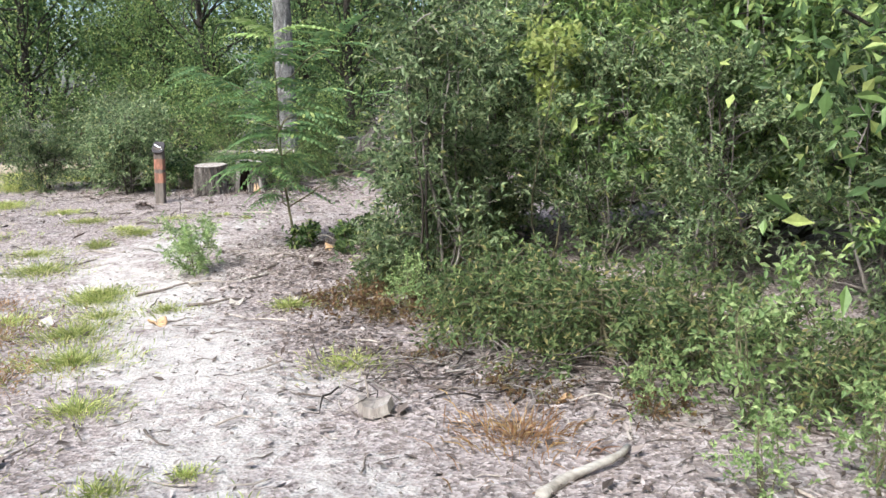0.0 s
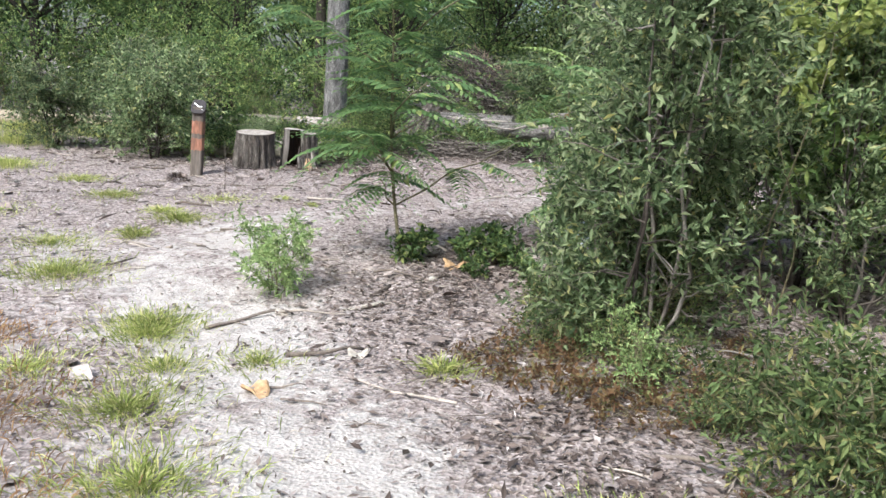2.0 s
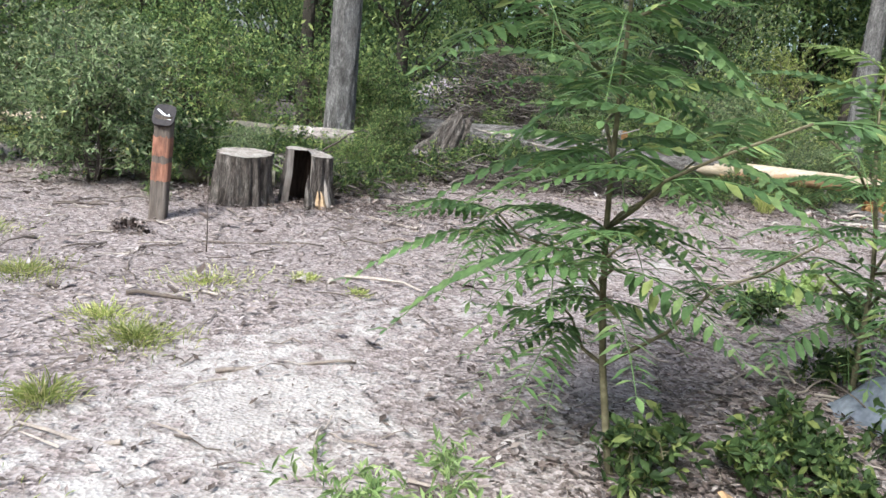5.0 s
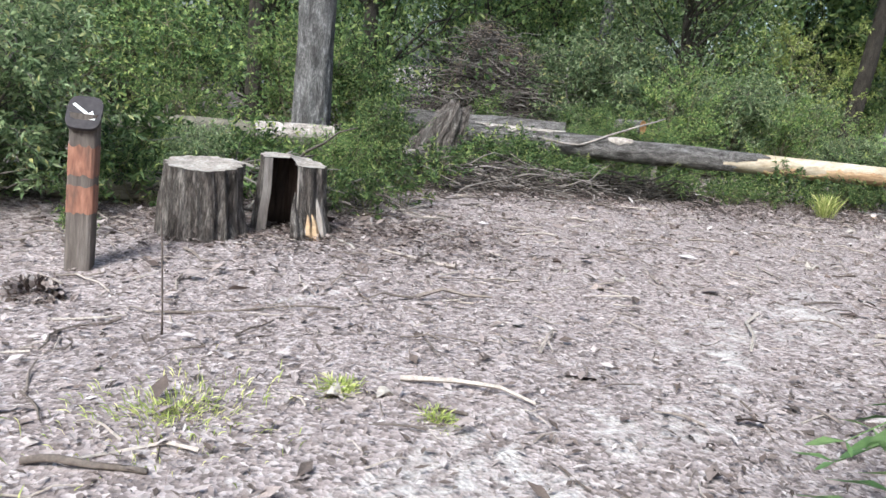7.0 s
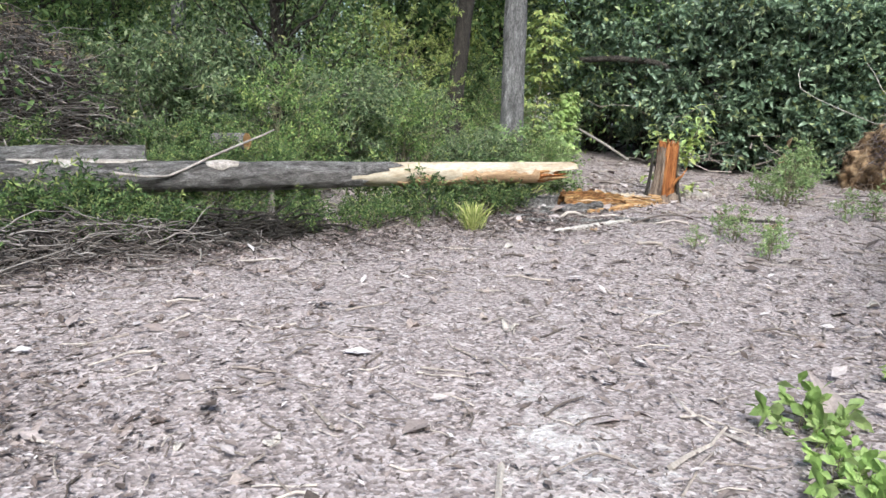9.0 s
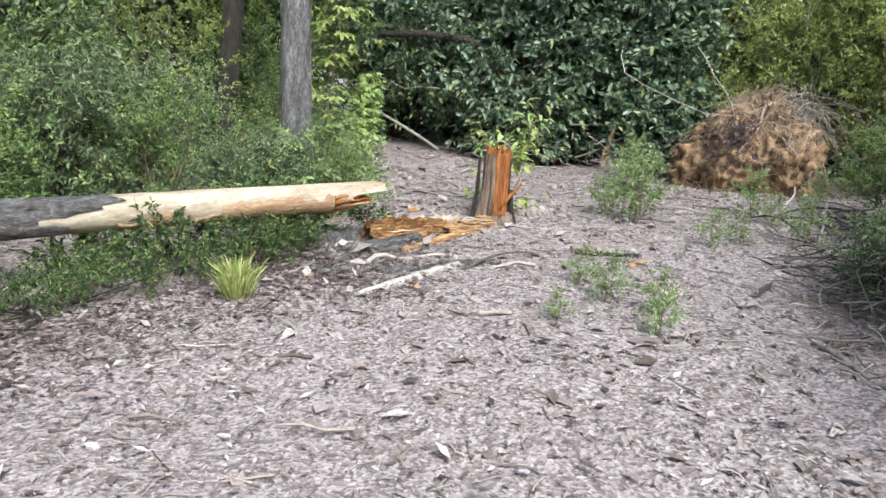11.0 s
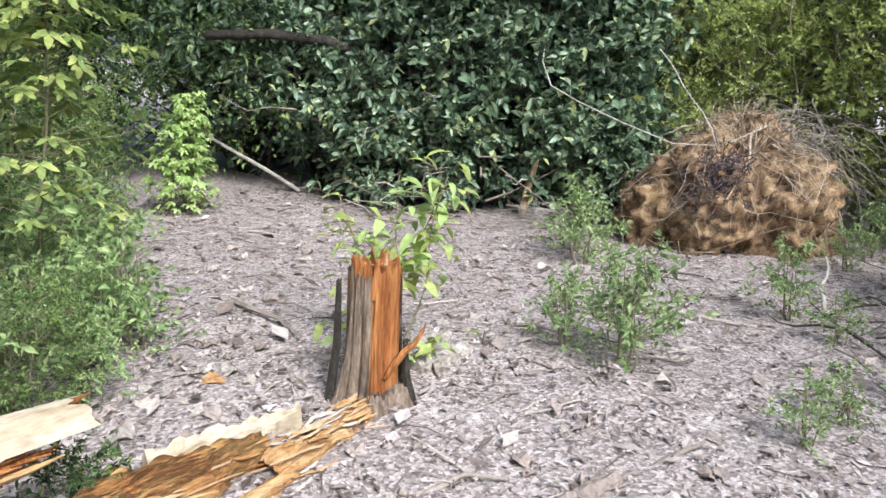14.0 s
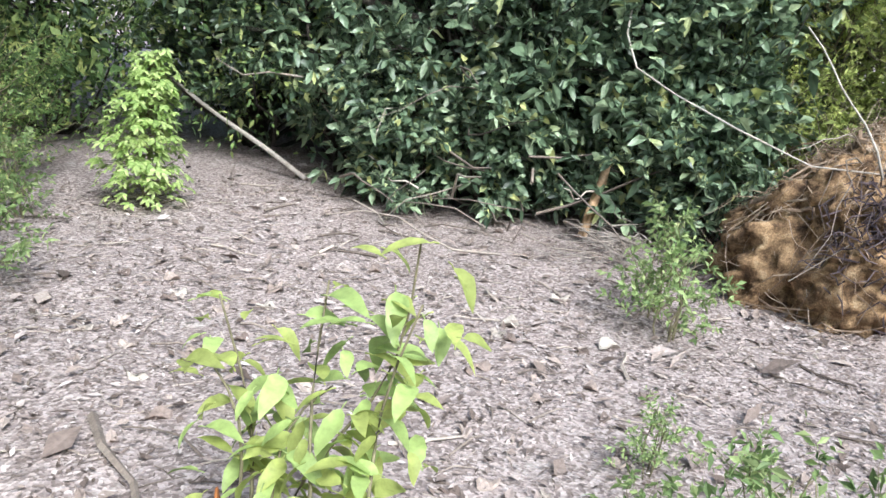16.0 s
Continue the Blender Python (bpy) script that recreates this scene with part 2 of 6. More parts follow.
M_DARKROOT = surface("dark_root_mat", [(0.2, (0.03, 0.022, 0.025)), (0.6, (0.10, 0.075, 0.085)), (0.9, (0.22, 0.18, 0.18))], 12, bump=0.6, island=0.5)
M_SHEET = surface("clouded_grey_plastic", [(0.25, (0.10, 0.115, 0.14)), (0.5, (0.19, 0.21, 0.25)), (0.8, (0.38, 0.41, 0.45))], 6, fine=35, rough=0.22, bump=0.3)
M_ROCK = surface("pale_stone", [(0.2, (0.36, 0.32, 0.28)), (0.6, (0.58, 0.54, 0.49)), (0.9, (0.72, 0.69, 0.65))], 9, bump=0.5)
M_STEM = surface("green_brown_stem", [(0.2, (0.10, 0.085, 0.05)), (0.6, (0.20, 0.18, 0.11)), (0.9, (0.30, 0.28, 0.19))], 20, bump=0.3)

L_MYRTLE = leafy("grey_green_leaves", [(0.0, (0.04, 0.066, 0.03)), (0.35, (0.15, 0.215, 0.098)), (0.7, (0.265, 0.345, 0.168)), (0.92, (0.41, 0.47, 0.265)), (1.0, (0.48, 0.46, 0.17))], 0.5)
L_DARK = leafy("dark_glossy_leaves", [(0.0, (0.025, 0.042, 0.026)), (0.3, (0.082, 0.126, 0.076)), (0.65, (0.182, 0.256, 0.154)), (0.9, (0.31, 0.39, 0.245)), (1.0, (0.48, 0.50, 0.20))], 0.40, 0.28, 0.5)
L_OAK = leafy("mid_green_leaves", [(0.0, (0.03, 0.055, 0.02)), (0.4, (0.14, 0.225, 0.07)), (0.8, (0.26, 0.365, 0.12)), (1.0, (0.44, 0.48, 0.16))], 0.5)
L_YELLOW = leafy("yellow_green_leaves", [(0.0, (0.22, 0.27, 0.08)), (0.5, (0.42, 0.49, 0.15)), (1.0, (0.65, 0.68, 0.26))], 0.5, 0.52)
L_BRIGHT = leafy("bright_green_leaves", [(0.0, (0.20, 0.30, 0.08)), (0.5, (0.36, 0.48, 0.16)), (1.0, (0.54, 0.62, 0.28))], 0.5, 0.4)
L_SUMAC = leafy("sumac_leaflets", [(0.0, (0.085, 0.155, 0.062)), (0.5, (0.16, 0.265, 0.10)), (0.9, (0.28, 0.38, 0.15)), (1.0, (0.44, 0.46, 0.14))], 0.45)
L_GRASS = leafy("grass_blades", [(0.0, (0.207, 0.244, 0.073)), (0.5, (0.415, 0.488, 0.146)), (0.85, (0.610, 0.610, 0.244)), (1.0, (0.700, 0.634, 0.342))], 0.6)
L_REDGRASS = leafy("reddish_dry_grass", [(0.0, (0.204, 0.108, 0.060)), (0.5, (0.360, 0.204, 0.108)), (1.0, (0.480, 0.348, 0.156))], 0.7)
L_PINE = leafy("far_wood_leaves", [(0.0, (0.026, 0.048, 0.02)), (0.4, (0.104, 0.172, 0.062)), (0.75, (0.222, 0.32, 0.112)), (1.0, (0.43, 0.48, 0.165))], 0.55)
L_UNDER = leafy("low_green_leaves", [(0.0, (0.018, 0.034, 0.014)), (0.4, (0.08, 0.135, 0.046)), (0.75, (0.17, 0.25, 0.085)), (1.0, (0.36, 0.40, 0.13))], 0.55)
L_FENNEL = leafy("feathery_pale_green", [(0.0, (0.13, 0.20, 0.075)), (0.5, (0.25, 0.35, 0.135)), (1.0, (0.42, 0.50, 0.23))], 0.55, 0.35)
L_OLIVE = leafy("olive_green_leaves", [(0.0, (0.03, 0.046, 0.02)), (0.4, (0.105, 0.155, 0.058)), (0.8, (0.205, 0.27, 0.105)), (1.0, (0.38, 0.33, 0.14))], 0.55)
L_MAPLE = leafy("yellowing_maple_leaves", [(0.0, (0.12, 0.17, 0.05)), (0.5, (0.24, 0.30, 0.09)), (1.0, (0.44, 0.46, 0.15))], 0.5, 0.4)
L_RUST = leafy("rust_brown_leaves", [(0.0, (0.08, 0.045, 0.025)), (0.5, (0.17, 0.095, 0.05)), (0.8, (0.26, 0.18, 0.09)), (1.0, (0.18, 0.22, 0.08))], 0.6)


# ---- building helpers ----
class Geo:
    """Collects triangles and makes one mesh of them."""

    def __init__(self):
        self.v, self.f, self.n = [], [], 0

    def add(self, v, f):
        v, f = np.asarray(v, float), np.asarray(f, int)
        self.v.append(v), self.f.append(f + self.n)
        self.n += len(v)

    def mesh(self, name, mat, smooth=False):
        me = bpy.data.meshes.new(name)
        me.from_pydata(np.concatenate(self.v).tolist(), [], np.concatenate(self.f).tolist())
        me.materials.append(mat)
        if smooth:
            me.polygons.foreach_set("use_smooth", [True] * len(me.polygons))
        me.update()
        return me


def part(name, geo, mat, parent, label="", smooth=False):
    ob = new(name, geo.mesh(name, mat, smooth))
    ob.parent = parent
    return tagged(ob, label)


def thing(name, label, category, m=None, group="", kind=""):
    ob = new(name)
    ob.empty_display_size = 0.1
    if m is not None:
        ob.matrix_basis = m
    return tagged(ob, label, category, group, kind)


def single(name, geo, mat, label, category, m=None, group="", kind="", smooth=False):
    ob = new(name, geo.mesh(name, mat, smooth))
    if m is not None:
        ob.matrix_basis = m
    return tagged(ob, label, category, group, kind)


def unit(v):
    return v / np.maximum(np.linalg.norm(v, axis=-1, keepdims=True), 1e-9)


def tube(geo, pts, radii, sides=6, cap=True):
    """A tapered tube along a line of points."""
    pts, radii = np.asarray(pts, float), np.asarray(radii, float)
    d = unit(np.gradient(pts, axis=0))
    ref = np.where(np.abs(d[:, 2:3]) > 0.9, [[1.0, 0, 0]], [[0, 0, 1.0]])
    a = unit(np.cross(d, ref))
    b = np.cross(d, a)
    ang = np.linspace(0, 2 * np.pi, sides, endpoint=False)
    ring = pts[:, None] + radii[:, None, None] * (a[:, None] * np.cos(ang)[None, :, None] + b[:, None] * np.sin(ang)[None, :, None])
    n = len(pts)
    i, j = np.meshgrid(np.arange(n - 1), np.arange(sides), indexing="ij")
    k = (j + 1) % sides
    p, q, r, s = i * sides + j, i * sides + k, (i + 1) * sides + k, (i + 1) * sides + j
    f = np.concatenate([np.stack([p, q, r], -1).reshape(-1, 3), np.stack([p, r, s], -1).reshape(-1, 3)])
    v = ring.reshape(-1, 3)
    if cap:
        v = np.concatenate([v, pts[:1], pts[-1:]])
        j = np.arange(sides)
        k = (j + 1) % sides
        e = (n - 1) * sides
        f = np.concatenate([f, np.stack([k, j, np.full(sides, n * sides)], -1), np.stack([e + j, e + k, np.full(sides, n * sides + 1)], -1)])
    geo.add(v, f)


def bend(rng, a, b, n=6, wob=0.1):
    """A wavering line from a to b."""
    a, b = np.asarray(a, float), np.asarray(b, float)
    t = np.linspace(0, 1, n)[:, None]
    k = rng.normal(0, wob * 1.1, (3, 3)) * np.linalg.norm(b - a)
    off = k[0] * np.sin(np.pi * t) + 0.5 * k[1] * np.sin(2 * np.pi * t) + 0.3 * k[2] * np.sin(3 * np.pi * t)
    return a + (b - a) * t + off


def blades(geo, base, way, length, width, rng, rich=False, droop=0.15, up=None):
    """Leaf blades folded along the midrib: two triangles each, or four with a bent tip."""
    base, way = np.asarray(base, float), unit(np.asarray(way, float))
    n = len(base)
    length, width = np.broadcast_to(length, n)[:, None], np.broadcast_to(width, n)[:, None]
    side = rng.normal(size=(n, 3)) if up is None else np.cross(way, np.broadcast_to(up, (n, 3)))
    side = unit(side - way * np.sum(side * way, -1, keepdims=True))
    nor = np.cross(side, way)
    nor = np.where(nor[:, 2:3] < 0, -nor, nor)
    tip = base + way * length - np.array([0, 0, 1.0]) * length * droop
    mid = base + way * length * 0.45
    l, r = mid + side * width * 0.5 + nor * width * 0.12, mid - side * width * 0.5 + nor * width * 0.12
    k = np.arange(n)[:, None]
    if rich:
        l2, r2 = base + way * length * 0.75 + side * width * 0.36 - [[0, 0, 1]] * length * droop * 0.5, base + way * length * 0.75 - side * width * 0.36 - [[0, 0, 1]] * length * droop * 0.5
        v = np.stack([base, l, l2, tip, r2, r, mid - nor * width * 0.05], 1).reshape(-1, 3)
        f = np.concatenate([k * 7 + np.array([t]) for t in ((0, 1, 6), (1, 2, 6), (2, 3, 6), (3, 4, 6), (4, 5, 6), (5, 0, 6))])
    else:
        v = np.stack([base, l, tip, r], 1).reshape(-1, 3)
        f = np.concatenate([k * 4 + np.array([[0, 1, 2]]), k * 4 + np.array([[0, 2, 3]])])
    geo.add(v, f)


def gz(x, y):
    """Height of the ground: nearly level, a little higher round the broken stump, lower on the sandy start."""
    x, y = np.asarray(x, float), np.asarray(y, float)
    z = 0.10 * np.exp(-((x - 9.0) ** 2 + (y - 5.2) ** 2) / 5.0) - 0.10 * np.exp(-((x - 2.5) ** 2 + (y + 5.6) ** 2) / 6.0)
    z = z - 0.11 * np.exp(-((x - 12.8) ** 2 + (y - 8.8) ** 2) / 9.0) + 0.07 * np.exp(-((x - 4.0) ** 2 + (y + 2.9) ** 2) / 1.2)
    return z + 0.012 * np.sin(1.7 * x + 0.6 * y) + 0.012 * np.sin(2.3 * y - 0.7 * x)


def on(x, y, dz=0.0, rz=0.0, s=1.0, rx=0.0, ry=0.0):
    """A pose on the ground."""
    return pose(x, y, float(gz(x, y)) + dz, rx, ry, rz) @ Matrix.Scale(s, 4)


# ---- ground ----
SAND_LINE = [(7.0, -11.5, 0.8), (5.2, -9.0, 0.8), (4.2, -7.3, 0.78), (2.9, -5.6, 0.75), (2.2, -4.5, 0.8), (1.7, -3.6, 0.9), (1.9, -2.2, 0.6), (3.0, -0.6, 0.5), (4.1, 0.7, 0.45)]


def sandy(x, y):
    best = np.full(np.shape(x), -9.0)
    for (x0, y0, w0), (x1, y1, w1) in zip(SAND_LINE, SAND_LINE[1:]):
        dx, dy = x1 - x0, y1 - y0
        t = np.clip(((x - x0) * dx + (y - y0) * dy) / (dx * dx + dy * dy), 0, 1)
        d = np.hypot(x - x0 - t * dx, y - y0 - t * dy)
        w = w0 + (w1 - w0) * t
        best = np.maximum(best, np.where(w > 0.62, 1.0, 0.62) - 0.55 * (d / w) ** 2)
    left = 0.55 * np.exp(-((x - 1.2) ** 2 + (y + 4.6) ** 2) / 5.0)
    return np.clip(np.maximum(best * 0.72, left), 0.12, 1.0)


def build_ground():
    far = np.array([0.3, 0.8, 1.6, 3, 6, 12, 25, 60, 150, 400])
    xs = np.concatenate([-6 - far[::-1], np.arange(-6, 18, 0.11), 18 + far])
    ys = np.concatenate([-12 - far[::-1], np.arange(-12, 14, 0.11), 14 + far])
    gx, gy = np.meshgrid(xs, ys)
    rng = np.random.default_rng(3)
    z = gz(gx, gy) + rng.normal(0, 0.006, gx.shape)
    z += 0.02 * np.sin(5.1 * gx + 3 * np.sin(1.3 * gy)) * np.sin(4.3 * gy + 2 * np.sin(1.7 * gx)) * (1 - sandy(gx, gy)) * 0.6
    v = np.stack([gx, gy, z], -1).reshape(-1, 3)
    w = len(xs)
    i, j = np.meshgrid(np.arange(len(ys) - 1), np.arange(w - 1), indexing="ij")
    p = (i * w + j).ravel()
    f = np.stack([p, p + 1, p + w + 1, p + w], -1)
    me = bpy.data.meshes.new("ground")
    me.from_pydata(v.tolist(), [], f.tolist())
    me.materials.append(M_GROUND)
    layer = me.attributes.new("sand", "FLOAT", "POINT")
    layer.data.foreach_set("value", sandy(v[:, 0], v[:, 1]))
    me.polygons.foreach_set("use_smooth", [True] * len(f))
    return tagged(new("ground", me), "pale sandy forest floor covered with dry leaf litter", "ground", kind="structure")


build_ground()


def build_litter(name, count, area, size, seed, label, mat, lift=0.012, cover=1.0, wide=(0.08, 0.5)):
    """Flat curled bits strewn over a stretch of ground."""
    rng = np.random.default_rng(seed)
    x, y = rng.uniform(area[0], area[1], count), rng.uniform(area[2], area[3], count)
    keep = rng.random(count) > sandy(x, y) * cover
    x, y = x[keep], y[keep]
    n = len(x)
    a = rng.uniform(0, 2 * np.pi, n)
    tilt = rng.normal(0, 0.25, n)
    way = np.stack([np.cos(a), np.sin(a), tilt], -1)
    base = np.stack([x, y, gz(x, y) + lift + rng.uniform(0, lift, n)], -1)
    geo = Geo()
    ln = rng.lognormal(math.log(size), 0.45, n)
    blades(geo, base, way, ln, ln * rng.uniform(*wide, n), rng, droop=0.0, up=np.stack([rng.normal(0, 0.25, n), rng.normal(0, 0.25, n), np.ones(n)], -1))
    return single(name, geo, mat, label, "leaf litter", kind="stuff")


build_litter("leaf_litter", 330000, (-2.5, 15.5, -8.5, 11.5), 0.027, 11, "dry brown leaf litter and bark flakes on sandy ground", M_LITTER, cover=0.74)
build_litter("leaf_litter", 6500, (-4, 15, -9.5, 12), 0.07, 12, "larger curled dry leaves lying over the forest floor", M_LITTER, 0.014, cover=1.6, wide=(0.25, 0.65))


build_litter("bark_flakes", 3600, (6.0, 14.5, 0.5, 11.0), 0.062, 13, "grey-brown bark flakes and dry leaves over litter", M_BARKCHIP, 0.014, wide=(0.25, 0.6))


def build_shade_litter(count, centre, reach, seed, label):
    """Leaves lying thick in a patch with ragged edges, coloured dark as shade."""
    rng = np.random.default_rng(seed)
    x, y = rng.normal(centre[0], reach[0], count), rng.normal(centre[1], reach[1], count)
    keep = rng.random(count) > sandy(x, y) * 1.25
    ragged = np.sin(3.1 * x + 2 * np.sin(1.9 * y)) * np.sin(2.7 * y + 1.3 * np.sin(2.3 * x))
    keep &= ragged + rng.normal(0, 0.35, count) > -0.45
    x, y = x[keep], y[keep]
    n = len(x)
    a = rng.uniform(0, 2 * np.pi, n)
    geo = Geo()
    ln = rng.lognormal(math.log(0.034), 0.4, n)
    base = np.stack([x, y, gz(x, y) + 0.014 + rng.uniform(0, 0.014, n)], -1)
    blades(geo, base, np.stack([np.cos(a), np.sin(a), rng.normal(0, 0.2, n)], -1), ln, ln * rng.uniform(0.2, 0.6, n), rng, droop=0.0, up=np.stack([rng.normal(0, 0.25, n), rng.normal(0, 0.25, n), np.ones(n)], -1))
    return single("leaf_mould", geo, M_SHADE_LITTER, label, "leaf litter", kind="stuff")


# ground shade put in as darker leaves under plants, log and stumps
build_shade_litter(31000, (4.4, -3.7), (0.85, 1.15), 14, "dry leaves darkened for shade below sapling and thicket")
build_shade_litter(16000, (5.6, -6.0), (0.8, 0.55), 15, "dry leaves darkened for shade below low shrubs")
build_shade_litter(30000, (3.0, 4.6), (1.5, 0.5), 16, "dry leaves darkened for shade along fallen log")
build_shade_litter(9000, (6.6, 4.85), (0.7, 0.45), 17, "dry leaves darkened for shade by broken log end")
build_shade_litter(14000, (0.7, 1.6), (0.9, 0.5), 18, "dry leaves darkened for shade round the old stumps")


def build_twigs(name, count, area, size, seed, label):
    rng = np.random.default_rng(seed)
    geo = Geo()
    x, y = rng.uniform(area[0], area[1], count), rng.uniform(area[2], area[3], count)
    keep = rng.random(count) > sandy(x, y) * 0.95
    for px, py in zip(x[keep], y[keep]):
        ln, a = rng.lognormal(math.log(size), 0.5), rng.uniform(0, 2 * np.pi)
        r = ln * rng.uniform(0.012, 0.03) + 0.0015
        d = np.array([math.cos(a), math.sin(a)]) * ln / 2
        p0, p1 = (px - d[0], py - d[1]), (px + d[0], py + d[1])
        pts = bend(rng, (*p0, float(gz(*p0)) + r + 0.008), (*p1, float(gz(*p1)) + r + 0.012), 4, 0.05)
        tube(geo, pts, np.linspace(r, r * 0.5, 4), 4)
    return single(name, geo, M_STICK, label, "twigs", kind="stuff")


build_twigs("fallen_twigs", 9000, (-3, 14, -8.5, 11), 0.13, 21, "thin dead twigs scattered over leaf litter")


# ---- plants ----
def woody(name, height, spread, limbs, twigs, per, leaf, wide, leaf_mat, seed, label, category, m, bark=M_STEM, stem_r=0.02,
          low=0.05, group="", rich=False, limb_up=0.8, twig=0.3, droop=0.15, stems=1, kind="", whorl=False):
    """A shrub or small tree: stems, wavering limbs, short twigs and leaves set along them."""
    rng = np.random.default_rng(seed)
    root = thing(name, label, category, m, group, kind)
    wood, crown = Geo(), Geo()
    lines = []
    for s in range(stems):
        a = rng.uniform(0, 2 * np.pi)
        lean = spread * 0.35 * (stems > 1)
        top = (math.cos(a) * lean, math.sin(a) * lean, height * rng.uniform(0.8, 1.0))
        line = bend(rng, (math.cos(a) * 0.05 * (stems > 1), math.sin(a) * 0.05 * (stems > 1), -0.04), top, 9, 0.05)
        tube(wood, line, np.linspace(stem_r, stem_r * 0.25, 9), 7)
        lines.append(line)
    ends = []
    for k in range(limbs):
        line = lines[k % len(lines)]
        t = low + (0.97 - low) * rng.random() ** 0.9
        p = line[min(int(t * 8), 7)] + (line[min(int(t * 8) + 1, 8)] - line[min(int(t * 8), 7)]) * (t * 8 % 1)
        a = rng.uniform(0, 2 * np.pi)
        reach = spread * (0.35 + 0.75 * rng.random()) * (1.0 - 0.6 * t ** 2)
        q = p + [math.cos(a) * reach, math.sin(a) * reach, reach * rng.uniform(limb_up - 0.7, limb_up + 0.25)]
        q[2] = max(q[2], 0.06)
        limb = bend(rng, p, q, 6, 0.07)
        tube(wood, limb, np.linspace(stem_r * 0.45, stem_r * 0.12, 6), 5, cap=False)
        ends.append(limb)
    ends = np.array(ends)
    which = rng.integers(0, limbs, twigs)
    t = rng.uniform(0.25, 1.0, twigs) * 4.999
    i = t.astype(int)
    start = ends[which, i] + (ends[which, i + 1] - ends[which, i]) * (t - i)[:, None]
    out = unit(ends[which, 5] - ends[which, 0])
    way = unit(out + rng.normal(0, 0.7, (twigs, 3)) + [0, 0, 0.25])
    ln = twig * rng.uniform(0.4, 1.3, twigs)
    stop = start + way * ln[:, None]
    for p, q in zip(start[: twigs // 2], stop[: twigs // 2]):
        tube(wood, [p, (p + q) / 2 + rng.normal(0, 0.01, 3), q], [stem_r * 0.13, stem_r * 0.1, stem_r * 0.06], 3, cap=False)
    u = (rng.uniform(0.72, 1.02, (twigs, per)) if whorl else rng.uniform(0.1, 1.05, (twigs, per)))[..., None]
    base = (start[:, None] + (stop - start)[:, None] * u).reshape(-1, 3)
    base[:, 2] = np.maximum(base[:, 2], 0.02)
    lw = unit(np.repeat(way, per, 0) * 0.6 + rng.normal(0, 0.75, base.shape) + [0, 0, 0.3 if whorl else 0.15])
    size = leaf * rng.uniform(0.6, 1.25, len(base))
    blades(crown, base, lw, size, size * wide, rng, rich, droop)
    part("stem", wood, bark, root, smooth=True)
    part("crown", crown, leaf_mat, root)
    return root


def frond(geo, stem, rng, length, pairs, leaflet, curl):
    """A pinnate leaf along +x that droops, with paired leaflets."""
    t = np.linspace(0, 1, 9)
    mid = np.stack([t * length, np.zeros(9), 0.12 * length * t - curl * length * t ** 2], -1)
    tube(stem, mid, np.linspace(0.0035, 0.0012, 9), 4, cap=False)
    k = np.linspace(0.18, 1.0, pairs)
    at = np.stack([np.interp(k, t, mid[:, c]) for c in range(3)], -1)
    for s in (-1, 1):
        way = np.stack([np.full(pairs, 0.38), np.full(pairs, 1.0 * s), -0.30 + rng.normal(0, 0.08, pairs)], -1)
        ln = leaflet * np.sin(np.pi * (0.2 + 0.68 * k)) * rng.uniform(0.85, 1.1, pairs)
        blades(geo, at, way, ln, ln * 0.30, rng, True, 0.12, up=(0.0, 0, 1.0))
    blades(geo, at[-1:], [(1, 0, -0.3)], leaflet * 0.7, leaflet * 0.2, rng, True, 0.1, up=(0, 0, 1))


def sumac(m, height, fronds, seed, label, low=0.36):
    """A sapling with a thin stem, a few limbs and fern-like pinnate leaves, each leaf a part."""
    rng = np.random.default_rng(seed)
    root = thing("sumac_sapling", label, "sapling", m)
    wood = Geo()
    line = bend(rng, (0, 0, -0.04), (-0.09 * height, 0.05, height), 10, 0.02)
    tube(wood, line, np.linspace(0.015, 0.005, 10), 7)
    limbs = []
    for k in range(9):
        p = line[2 + k % 6]
        a = k * 2.4 + 0.4
        q = p + np.array([math.cos(a), math.sin(a), 0.55]) * height * (0.44 - 0.025 * k) * (0.5 if math.cos(a) < -0.1 and math.sin(a) > 0.1 else 1.0)
        limb = bend(rng, p, q, 5, 0.04)
        arm = Geo()
        tube(arm, limb, np.linspace(0.008, 0.004, 5), 5)
        part("limb", arm, M_STEM, root, smooth=True)
        limbs.append(limb)
    part("stem", wood, M_STEM, root, smooth=True)
    kinds = []
    for k in range(5):
        g, s = Geo(), Geo()
        frond(g, s, rng, 0.40 + 0.045 * k, 10 + k, 0.105, 0.30 + 0.12 * k)
        s.add(np.concatenate(g.v), np.concatenate([f for f in g.f]))
        kinds.append([s.mesh("leaf_frond", mt) for mt in (L_SUMAC, L_BRIGHT, L_RUST)])
    for k in range(fronds):
        if k % 2:
            limb = limbs[rng.integers(0, 9)]
            p, e = limb[rng.integers(2, 5)], 0
        else:
            i = min(9, int((low + (1 - low) * k / fronds) * 9 + 0.5))
            p, e = line[i], 0
        high = p[2] / height
        turn = math.degrees(k * 2.39996) if p[0] > -0.35 else rng.uniform(170, 290)
        tint = 1 if high > 0.9 and k % 2 == 0 else (2 if high < 0.3 and k % 4 == 0 else 0)
        ob = new("leaf_frond", kinds[k % 5][tint])
        ob.parent = root
        ob.matrix_basis = pose(*p, 0, -4 - 40 * high ** 2 * rng.random() + rng.normal(0, 10), turn) @ Matrix.Scale(0.65 + 0.5 * rng.random(), 4)
    return root


